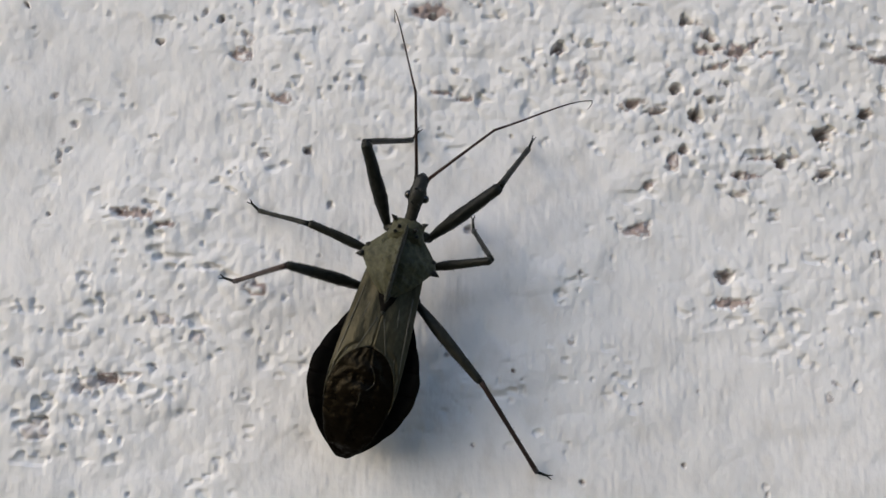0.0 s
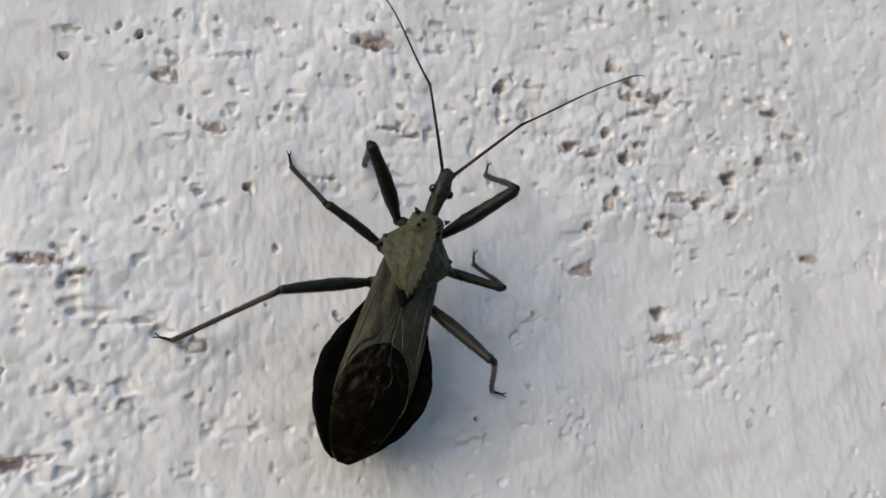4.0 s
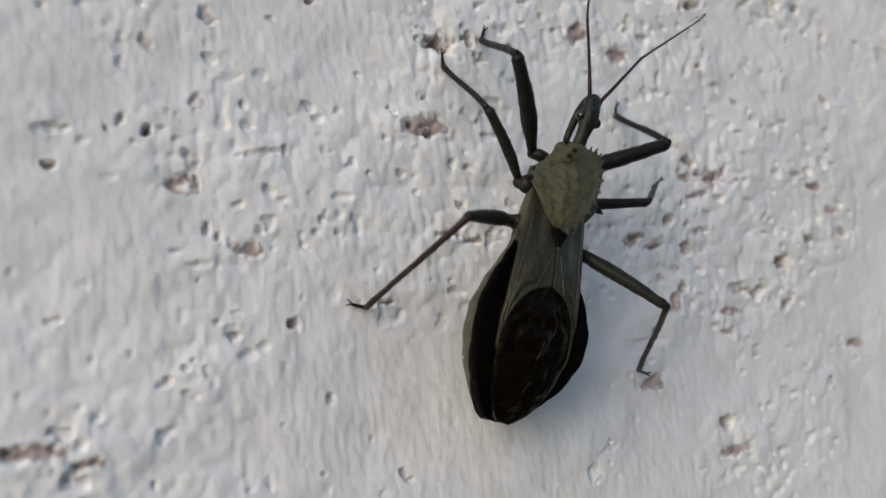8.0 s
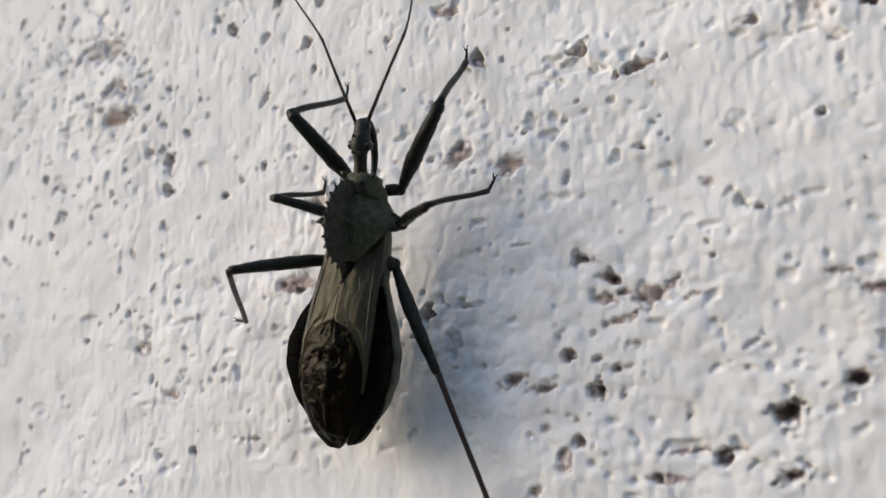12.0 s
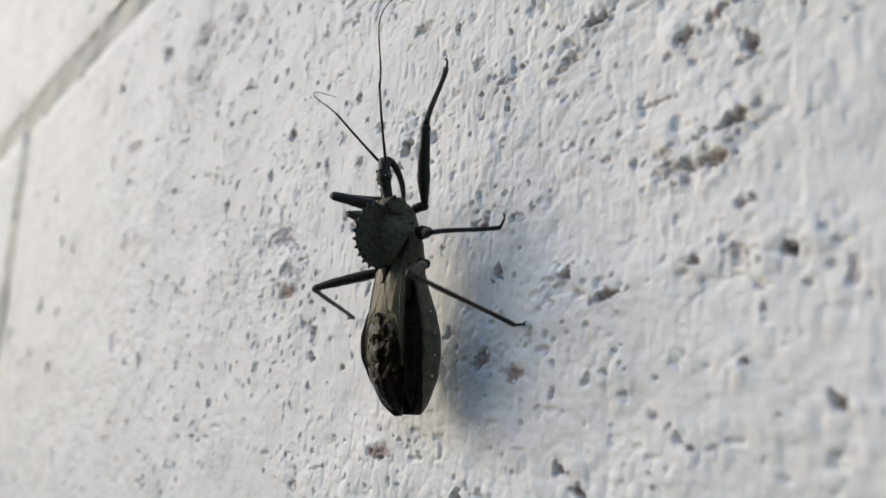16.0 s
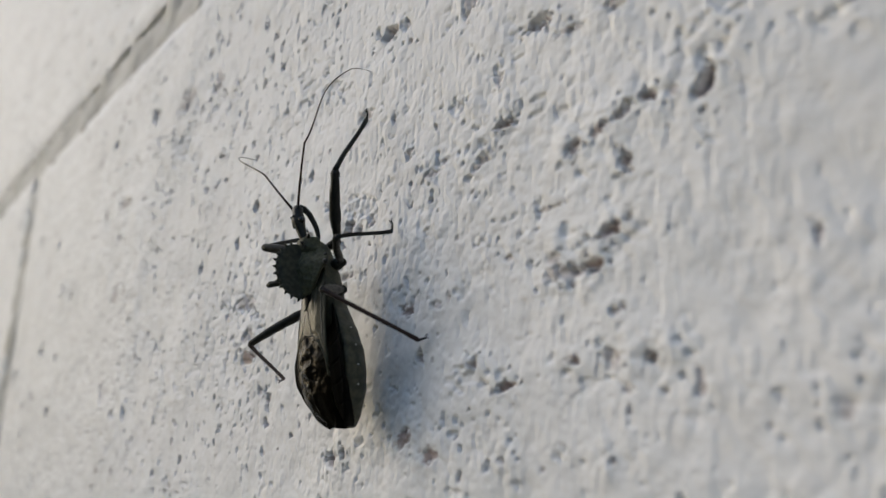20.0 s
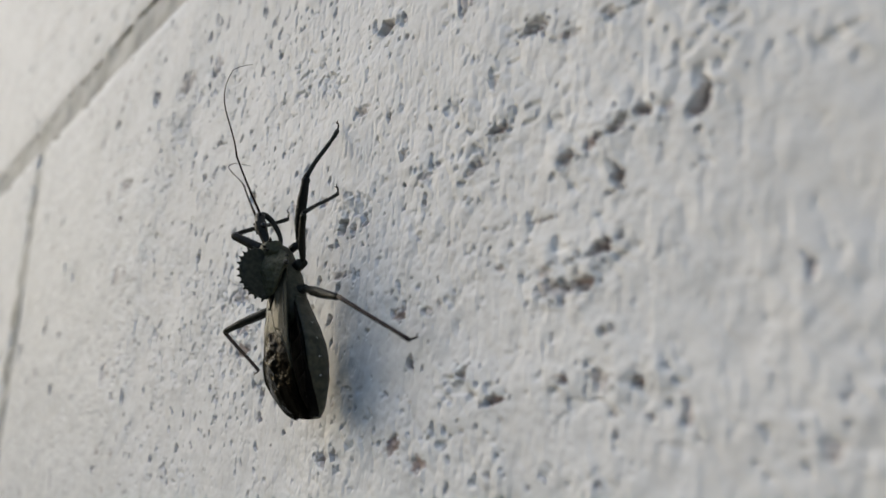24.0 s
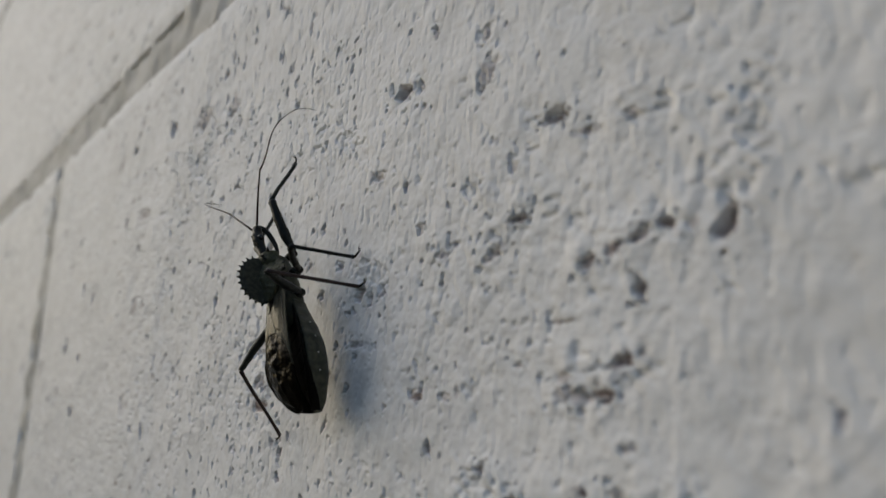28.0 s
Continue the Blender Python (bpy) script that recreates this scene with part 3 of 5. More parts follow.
def mortar():
    """The recessed joints: one rough sheet behind the blocks' arrises."""
    a, b = BLOCK_X - BLOCK_W / 2 - MODULE_X - END + 0.002, 2.55
    bottom, top = BLOCK_Z - BLOCK_H / 2 - 7 * MODULE_Z - 0.004, BLOCK_Z + BLOCK_H / 2 + 5 * MODULE_Z
    xs, zs = lines(0, b - a, 0.2, 0.9, 0.002, 0.006), lines(0, top - bottom, 1.1, 2.0, 0.002, 0.006)
    h = (0.75 * lattice(xs, zs, 0.011, 0.009, 7) + 0.65 * lattice(xs, zs, 0.0045, 0.004, 8)) * 0.001
    # the sheet lies well behind the blocks' faces and comes forward in the joints alone
    wx, wz = xs + a, zs + bottom
    course = np.floor((wz - BLOCK_Z) / MODULE_Z + 0.5)
    bed = np.abs(wz - BLOCK_Z - (np.floor((wz - BLOCK_Z) / MODULE_Z) + 0.5) * MODULE_Z)
    even = np.abs(wx - BLOCK_X - (np.floor((wx - BLOCK_X) / MODULE_X) + 0.5) * MODULE_X)
    odd = np.abs(wx - BLOCK_X - np.round((wx - BLOCK_X) / MODULE_X) * MODULE_X) + np.where(wx < BLOCK_X - 0.3, 1.0, 0.0)
    gap = np.minimum(bed[:, None], np.where((course % 2 == 0)[:, None], even[None, :], odd[None, :]))
    h = h - 0.006 * smooth(0.008, 0.012, gap)
    upright = np.where((course % 2 == 0)[:, None], even[None, :], odd[None, :]) < 0.010
    h = np.where(upright & (bed > 0.012)[:, None], h + 0.0006, h)
    filled = ((course == 0) & (bed > 0.012))[:, None] & ((even < 0.012) & (wx > 0.1) & (wx < 0.2))[None, :]
    h = np.where(filled, 0.35 * h + 0.0004, h)
    wall_part("mortar", slab("mortar", xs, zs, h, np.zeros(h.shape), MORTAR_SHADE_PAINT, 0.06), pose(a, WALL_Y + 0.0009, bottom), "painted recessed mortar joints, coloured darker for their shade")


near_block()
far_blocks()
mortar()


def ground():
    m, n, l, p = material("dry_soil", 0.9, 0, 0.2)
    f = noise_node(n, l, 3, 6)
    g = noise_node(n, l, 60, 5)
    l.new(blend(n, l, 0.5, ramp(n, l, f, ((0.3, (0.10, 0.09, 0.06)), (0.7, (0.19, 0.17, 0.12)))), ramp(n, l, g, ((0.3, (0.08, 0.09, 0.05)), (0.7, (0.20, 0.19, 0.13))))), p.inputs["Base Color"])
    bump(n, l, p, (f, g), (0.5, 0.5), (0.05, 0.01))
    bm = bmesh.new()
    z = BLOCK_Z - BLOCK_H / 2 - 7 * MODULE_Z - 0.004
    bm.faces.new([bm.verts.new((x, y, z)) for x, y in ((-600, -600), (600, -600), (600, 600), (-600, 600))])
    me = bpy.data.meshes.new("ground")
    bm.to_mesh(me)
    me.materials.append(m)
    tagged(new("ground", me), "dry trodden soil and sparse grass before the wall", "ground", kind="structure")




def sky_blocker():
    """A plain wall, added unseen behind the viewer, that blocks low frontal sky light."""
    m, n, l, p = material("grey_render", 0.85, 0, 0.25)
    f = noise_node(n, l, 2.5, 6)
    g = noise_node(n, l, 90, 5)
    l.new(blend(n, l, 0.4, ramp(n, l, f, ((0.3, (0.15, 0.145, 0.13)), (0.7, (0.21, 0.20, 0.185)))), ramp(n, l, g, ((0.3, (0.14, 0.135, 0.125)), (0.7, (0.22, 0.21, 0.19))))), p.inputs["Base Color"])
    bump(n, l, p, (g,), (0.6,), (0.004,))
    low = BLOCK_Z - BLOCK_H / 2 - 7 * MODULE_Z - 0.004
    for name, x0, x1, y0, y1, top in (("sky_block_south", -1.6, 3.6, -3.4, -3.2, 2.5),):
        bm = bmesh.new()
        bmesh.ops.create_cube(bm, size=1, matrix=Matrix.Translation(((x0 + x1) / 2, (y0 + y1) / 2, (low + top) / 2)) @ Matrix.Diagonal((x1 - x0, y1 - y0, top - low, 1)))
        bmesh.ops.bevel(bm, geom=bm.edges[:], offset=0.01, segments=2, affect="EDGES")
        me = bpy.data.meshes.new(name)
        bm.to_mesh(me)
        bm.free()
        me.materials.append(m)
        tagged(new(name, me), "plain grey rendered wall, unseen, added to block low sky light", "wall", kind="structure")


ground()
sky_blocker()


# the insect's way over the wall: seconds, x and height in mm, heading in degrees to its left
CRAWL = [
    (0, -1.7, 1410.1, -15.9), (0.5, -1.1, 1410.7, -21.2), (1, -1.3, 1411.6, -21.5), (1.5, 0.3, 1414.1, -24.0), (2, 2.2, 1415.1, -21.5), (2.5, 3.3, 1416.2, -17.4),
    (3, 1.6, 1409.6, -23.2), (3.5, 1.3, 1411.1, -20.7), (5.5, 7.6, 1429.1, -25.3), (6, 8.6, 1429.4, -25.3), (6.5, 9.3, 1429.1, -24.3), (7, 8.2, 1430.7, -27.0),
    (7.5, 9.7, 1432.5, -21.0), (8, 11.2, 1434.6, -22.2), (8.5, 13.4, 1435.4, -14.3), (9, 12.6, 1437.6, -18.8), (9.5, 13.1, 1439.7, -15.0), (10, 13.7, 1442.2, -10.1),
    (10.5, 13.8, 1442.3, -11.4), (11, 14.4, 1443.7, -12.3), (11.5, 14.9, 1444.3, -12.8), (13.5, 16.4, 1454.1, -7.3), (14, 15.7, 1454.5, -7.8), (14.5, 16.1, 1456.3, -5.9),
    (15, 15.8, 1462.3, -0.1), (15.5, 15.7, 1465.4, -5.3), (16, 15.0, 1469.2, -0.2), (16.5, 14.4, 1470.2, 1.9), (17, 15.0, 1471.2, 4.1), (17.5, 14.3, 1471.5, 8.7),
    (18, 13.9, 1472.1, 9.2), (18.5, 12.8, 1473.0, 10.0), (19, 12.9, 1474.1, 13.0), (19.5, 11.4, 1475.4, 16.4), (20, 11.0, 1476.5, 13.5), (20.5, 10.0, 1478.4, 9.2),
    (21, 9.4, 1480.9, 10.7), (21.5, 7.5, 1482.4, 14.1), (22, 1.2, 1476.1, 20.8), (22.5, 3.3, 1476.4, 12.2), (24.5, 1.8, 1477.8, 21.9), (25, 0.5, 1478.5, 20.7),
    (25.5, -1.6, 1481.6, 18.4), (26, -2.3, 1482.4, 22.9), (26.5, -1.9, 1483.1, 25.2), (27, -1.8, 1483.6, 24.2), (27.5, -2.5, 1484.6, 23.5), (28, -6.0, 1487.3, 25.8),
]
# each foot: seconds, x and height in mm on the wall, lift, swing of the knee in degrees
STEPS = {}
STEPS['RF'] = [
    (0, 14.4, 1426.8, 0.8, 15), (1, 12.6, 1425.4, 0.8, 20), (2, 18.9, 1426.0, 0.8, 15), (3, 15.5, 1427.4, 0.8, 20), (3.5, 15.5, 1428.6, 0.8, 15), (5.5, 23.2, 1446.7, 0.8, 15),
    (6, 30.1, 1442.1, 0.8, 10), (7, 29.8, 1440.8, 2.5, 15), (8, 26.6, 1446.8, 0.8, 25), (9, 27.8, 1457.6, 0.8, 10), (9.5, 22.2, 1457.9, 0.8, 25), (10, 21.3, 1463.3, 0.8, 20),
    (11, 29.3, 1463.7, 0.8, 20), (11.5, 24.4, 1465.8, 0.8, 30), (13.5, 22.6, 1471.4, 2.5, 35), (14, 22.4, 1471.3, 2.5, 35), (14.5, 22.2, 1471.4, 2.5, 35), (15, 21.9, 1473.4, 2.5, 25),
    (16, 17.4, 1494.3, 2.5, 35), (17, 18.7, 1492.0, 0.8, 30), (18, 14.2, 1495.9, 0.8, 35), (18.5, 10.8, 1491.8, 0.8, 40), (19, 10.6, 1495.0, 0.8, 35), (20, 13.2, 1501.5, 2.5, 30),
    (21, 16.2, 1501.9, 4.5, 40), (22, -3.1, 1499.8, 0.8, -10), (22.5, 6.9, 1497.8, 0.8, 35), (24.5, 3.3, 1502.4, 0.8, 40), (25, -0.3, 1499.8, 0.8, 35), (26, -8.4, 1501.2, 0.8, 35),
    (27, -5.7, 1504.9, 0.8, 40), (28, -15.2, 1510.7, 2.5, 5),
]
STEPS['RM'] = [
    (0, 7.7, 1416.7, 0.8, 35), (1, 7.6, 1417.0, 0.8, 40), (2, 20.7, 1419.2, 0.8, 20), (3, 13.5, 1417.9, 0.8, 30), (3.5, 13.1, 1417.8, 0.8, 30), (5.5, 21.1, 1423.8, 0.8, 0),
    (6, 21.4, 1424.0, 0.8, 0), (7, 21.3, 1424.5, 0.8, 0), (8, 29.4, 1438.4, 2.5, 20), (9, 27.1, 1441.1, 0.8, 25), (9.5, 31.0, 1449.7, 2.5, 30), (10, 26.3, 1450.8, 0.8, 30),
    (11, 26.6, 1450.8, 2.5, 25), (11.5, 27.1, 1451.2, 2.5, 25), (13.5, 25.9, 1452.0, 0.8, -15), (14, 26.0, 1452.1, 0.8, -15), (14.5, 27.6, 1454.6, 0.8, -10), (15, 26.6, 1471.3, 0.8, 30),
    (16, 26.4, 1471.5, 0.8, 15), (17, 26.6, 1471.1, 0.8, 0), (18, 19.7, 1483.2, 0.8, 45), (18.5, 19.6, 1483.3, 0.8, 40), (19, 19.6, 1483.2, 0.8, 35), (20, 18.8, 1483.8, 0.8, 20),
    (21, 18.5, 1484.2, 0.8, 0), (22, 14.5, 1480.3, 0.8, 35), (22.5, 13.3, 1480.0, 0.8, 5), (24.5, 4.9, 1492.0, 0.8, 40), (25, 5.6, 1492.0, 0.8, 35), (26, 4.7, 1492.2, 0.8, 20),
    (27, 4.6, 1492.3, 0.8, 20), (28, 4.9, 1492.4, 0.8, -10),
]
STEPS['RH'] = [
    (0, 14.8, 1388.6, 0.8, -10), (1, 17.5, 1396.7, 0.8, 5), (2, 14.4, 1403.6, 0.8, 0), (3, 14.1, 1402.7, 0.8, 20), (3.5, 14.2, 1402.8, 0.8, 15), (5.5, 14.5, 1404.1, 0.8, -10),
    (6, 14.5, 1404.3, 0.8, 0), (7, 17.6, 1404.5, 4.5, -15), (8, 25.1, 1418.7, 0.8, 0), (9, 24.1, 1419.1, 2.5, -5), (9.5, 24.7, 1419.1, 2.5, -10), (10, 25.6, 1419.2, 0.8, -15),
    (11, 25.5, 1419.6, 0.8, -20), (11.5, 25.9, 1419.2, 0.8, -30), (13.5, 30.5, 1433.6, 0.8, -20), (14, 31.9, 1443.7, 0.8, -5), (14.5, 31.9, 1443.9, 0.8, -10), (15, 32.3, 1443.8, 0.8, -15),
    (16, 29.0, 1459.7, 0.8, -10), (17, 25.4, 1468.3, 0.8, 5), (18, 25.3, 1468.2, 0.8, -5), (18.5, 26.0, 1468.1, 0.8, -5), (19, 26.0, 1468.1, 0.8, -10), (20, 26.1, 1468.2, 0.8, -15),
    (21, 26.3, 1468.6, 0.8, -30), (22, 26.7, 1468.8, 0.8, 10), (22.5, 25.8, 1468.8, 0.8, -15), (24.5, 28.6, 1468.8, 2.5, -40), (25, 25.5, 1473.5, 2.5, -15), (26, 9.3, 1489.0, 0.8, 20),
    (27, 6.9, 1487.3, 0.8, 15), (28, 6.9, 1487.8, 0.8, -5),
]
STEPS['LF'] = [
    (0, 0.2, 1427.8, 0.8, -30), (1, 0.4, 1427.5, 0.8, -25), (2, 0.6, 1427.4, 2.5, -15), (3, 0.6, 1427.8, 0.8, -15), (3.5, 0.6, 1429.3, 0.8, -15), (5.5, 7.1, 1437.9, 0.8, -25),
    (6, 7.2, 1438.1, 0.8, -15), (7, 9.5, 1453.5, 0.8, -25), (8, 9.8, 1453.9, 0.8, -25), (9, 9.6, 1453.0, 2.5, -15), (9.5, 9.7, 1454.4, 2.5, -20), (10, 8.4, 1455.7, 2.5, -10),
    (11, 9.3, 1464.8, 0.8, -15), (11.5, 9.8, 1464.2, 0.8, -15), (13.5, 11.3, 1464.9, 4.5, 5), (14, 5.7, 1472.5, 2.5, -15), (14.5, 7.1, 1477.7, 0.8, -10), (15, 1.8, 1478.9, 0.8, -10),
    (16, 1.2, 1480.1, 0.8, -5), (17, -2.2, 1481.1, 0.8, -10), (18, -2.8, 1481.2, 0.8, -15), (19, -5.1, 1484.1, 0.8, -15), (20, -5.7, 1487.5, 0.8, -15), (21, -7.7, 1489.9, 0.8, -15),
    (22, -2.9, 1493.3, 0.8, 10), (24.5, -11.5, 1490.8, 0.8, -15), (25, -11.7, 1491.0, 0.8, -15), (26, -23.3, 1493.0, 0.8, -10), (27, -22.6, 1493.5, 0.8, -5), (28, -25.7, 1503.7, 0.8, -35),
]
STEPS['LM'] = [
    (0, -17.8, 1418.9, 0.8, 0), (1, -6.9, 1427.7, 0.8, -25), (2, -6.4, 1428.1, 0.8, -15), (3, -4.7, 1419.2, 0.8, -20), (3.5, -7.7, 1428.8, 0.8, -25), (5.5, 4.0, 1441.1, 0.8, -30),
    (6, 4.1, 1440.9, 0.8, -25), (7, 4.3, 1440.3, 0.8, -25), (8, 4.9, 1450.7, 0.8, -25), (9, 4.3, 1453.5, 4.5, -20), (9.5, 5.1, 1455.7, 0.8, -25), (10, 5.3, 1455.2, 0.8, -20),
    (11, 6.8, 1453.8, 2.5, -15), (11.5, 6.5, 1454.4, 0.8, -15), (13.5, 4.6, 1465.0, 0.8, -10), (14, 2.1, 1464.9, 0.8, 0), (14.5, 1.2, 1465.3, 0.8, -5), (15, 0.8, 1468.7, 2.5, -15),
    (16, 0.3, 1478.0, 2.5, 5), (17, -0.6, 1476.2, 2.5, -10), (18, -0.4, 1475.8, 0.8, -15), (19, -4.4, 1478.9, 0.8, -15), (20, -4.1, 1479.6, 2.5, -15), (21, -4.0, 1487.7, 4.5, 0),
    (22, -13.6, 1480.1, 0.8, -15), (24.5, -15.5, 1484.4, 0.8, -5), (25, -17.0, 1484.8, 0.8, 0), (26, -19.6, 1486.8, 0.8, -15), (27, -18.1, 1488.7, 0.8, -10), (28, -24.4, 1490.1, 0.8, -20),
]
STEPS['LH'] = [
    (0, -20.1, 1410.3, 2.5, 5), (1, -20.3, 1410.7, 0.8, 10), (2, -20.1, 1410.9, 0.8, 20), (3, -20.7, 1410.0, 0.8, 0), (3.5, -20.3, 1410.2, 0.8, 10), (5.5, -6.1, 1427.2, 0.8, 10),
    (6, -6.0, 1427.3, 0.8, 10), (7, -5.8, 1427.4, 0.8, 15), (8, -5.8, 1427.4, 0.8, 20), (9, -5.6, 1427.5, 0.8, 25), (9.5, -5.5, 1427.3, 0.8, 25), (10, -5.4, 1427.8, 0.8, 25),
    (11, -5.0, 1428.1, 0.8, 30), (11.5, -3.2, 1440.7, 2.5, 5), (13.5, -1.6, 1440.4, 2.5, 10), (14, -1.5, 1440.7, 2.5, 10), (14.5, -1.3, 1440.8, 2.5, 10), (15, -5.2, 1456.7, 0.8, 0),
    (16, -4.6, 1463.3, 0.8, 0), (17, -2.3, 1463.0, 2.5, -5), (18, -3.2, 1463.2, 2.5, -10), (18.5, -5.3, 1463.7, 2.5, -10), (19, -4.1, 1463.7, 2.5, -15), (20, -7.0, 1464.8, 2.5, -10),
    (21, -0.8, 1462.3, 0.8, 5), (22, -19.7, 1465.6, 0.8, -20), (22.5, -15.3, 1465.7, 2.5, -25), (24.5, -17.7, 1466.0, 0.8, 5), (25, -16.8, 1467.0, 2.5, 0), (26, -15.4, 1465.4, 0.8, 20),
    (27, -15.7, 1465.7, 0.8, 10), (28, -15.6, 1465.2, 0.8, 5),
]
# the antennae: seconds, turn to the right and rise of the first length, then of the outer length, in degrees
FEELERS = {}
FEELERS['R'] = [
    (0, 39, 15, 53, -13), (1, 41, 14, 57, -18), (2, 38, 17, 67, 45), (3, 35, -11, 45, -19), (3.5, 35, 23, 56, 55), (5.5, 25, 13, 32, -6),
    (6, 33, 10, 36, -5), (7, 27, 7, 41, -17), (8, 31, -7, 38, -1), (9, 29, -15, 28, -23), (10, 24, -14, 23, -30), (11, 13, -16, 0, -30),
    (11.5, 25, 12, -7, -32), (13.5, 27, 13, -26, -38), (14, 24, 9, -21, -38), (14.5, 20, 5, -12, -32), (15, 26, 7, -24, -36), (16, 15, 19, 0, -7),
    (17, 22, 14, 41, -12), (18, 22, 19, 43, 3), (19, 30, 11, 45, -15), (20, 33, 8, 59, -8), (21, 28, 12, 63, 0), (22, 12, 50, 6, 15),
    (24.5, 29, 27, 40, 13), (25, 32, 23, 43, 15), (26, 32, 24, 55, 6), (27, 36, 17, 65, -1), (28, 39, 8, 77, -4),
]
FEELERS['L'] = [
    (0, -17, 20, -28, -21), (1, -16, 19, -26, -16), (2, -21, 20, -31, -17), (3, -33, 17, -56, 48), (3.5, -32, 20, -41, -4), (5.5, -38, 6, -79, 6),
    (6, -39, 8, -20, -20), (7, -37, 18, -3, -21), (8, -6, -11, 3, -23), (9, -3, -31, -5, -26), (10, -21, -28, -25, -31), (11, -31, -12, -39, -19),
    (11.5, -29, 11, -46, -18), (13.5, -27, 13, -45, -17), (14, -31, 21, -48, -5), (14.5, -30, 30, -55, -6), (15, -29, 18, -53, -17), (16, -36, 24, -55, -12),
    (17, -40, -5, -49, -13), (18, -41, 1, -49, -11), (19, -43, -6, -45, -10), (20, -30, 14, -48, -3), (21, -51, -9, -52, -11), (22, 21, 38, -20, 4),
    (24.5, -38, -10, -43, -13), (25, -31, -7, -46, -14), (26, -48, -9, -46, -10), (27, -40, 22, -52, -2), (28, -39, 7, -46, 1),
]

# ---- the insect: a wheel bug, in millimetres; x to its right, y ahead, z away from the wall ----
MM = 0.001


def finish(name, bm, mat, shade=True):
    bmesh.ops.recalc_face_normals(bm, faces=bm.faces)
    me = bpy.data.meshes.new(name)
    bm.to_mesh(me)
    bm.free()
    me.materials.append(mat)
    if shade:
        me.polygons.foreach_set("use_smooth", np.ones(len(me.polygons), bool))
    me.update()
    return me


def part(name, bm, mat, parent, label="", shade=True, at=None):
    ob = tagged(new(name, finish(name, bm, mat, shade)), label)
    ob.parent = parent
    if at is not None:
        ob.matrix_basis = at
    return ob


def skin(rings, closed=True, caps=True, bm=None):
    """A surface through rings of points (millimetres)."""
    bm = bm or bmesh.new()
    vs = [[bm.verts.new([c * MM for c in p]) for p in ring] for ring in rings]
    n = len(rings[0])
    for a, b in zip(vs, vs[1:]):
        for i in range(n if closed else n - 1):
            bm.faces.new((a[i], a[(i + 1) % n], b[(i + 1) % n], b[i]))
    if caps and closed:
        bm.faces.new(vs[0][::-1])
        bm.faces.new(vs[-1])
    return bm


def tube(path, radii, n=10, flat=1.0, bm=None, rough=0.0, seed=0):
    """A tapering round limb along path; flat squeezes it in z."""
    rng = random.Random(seed)
    pts = [Vector(p) for p in path]
    rings = []
    side = None
    for i, p in enumerate(pts):
        d = (pts[min(i + 1, len(pts) - 1)] - pts[max(i - 1, 0)]).normalized()
        if side is None:
            up = Vector((0, 0, 1)) if abs(d.z) < 0.9 else Vector((1, 0, 0))
            side = d.cross(up).normalized()
        side = (side - d * side.dot(d)).normalized()
        up = side.cross(d)
        ring = []
        for k in range(n):
            a = 2 * math.pi * k / n
            r = radii[i] * (1 + rough * rng.uniform(-1, 1))
            ring.append(p + side * math.cos(a) * r + up * math.sin(a) * r * flat)
        rings.append(ring)
    return skin(rings, bm=bm)


def ball(bm, centre, r, squash=(1, 1, 1), n=10):
    m = Matrix.Translation([c * MM for c in centre]) @ Matrix.Diagonal((*[s * r * MM for s in squash], 1))
    bmesh.ops.create_uvsphere(bm, u_segments=n, v_segments=max(5, n // 2 + 1), radius=1, matrix=m)
    return bm


def spine(bm, at, way, length, r):
    a, d = Vector(at), Vector(way).normalized()
    return tube([a, a + d * length * 0.4, a + d * length], [r, r * 0.75, r * 0.12], 6, bm=bm)


def lerp(v, table):
    xs, ys = zip(*table)
    return float(np.interp(v, xs, ys))


bug = tagged(new("wheel_bug"), "dark grey wheel bug with a toothed crest crawling up the wall", "insect")


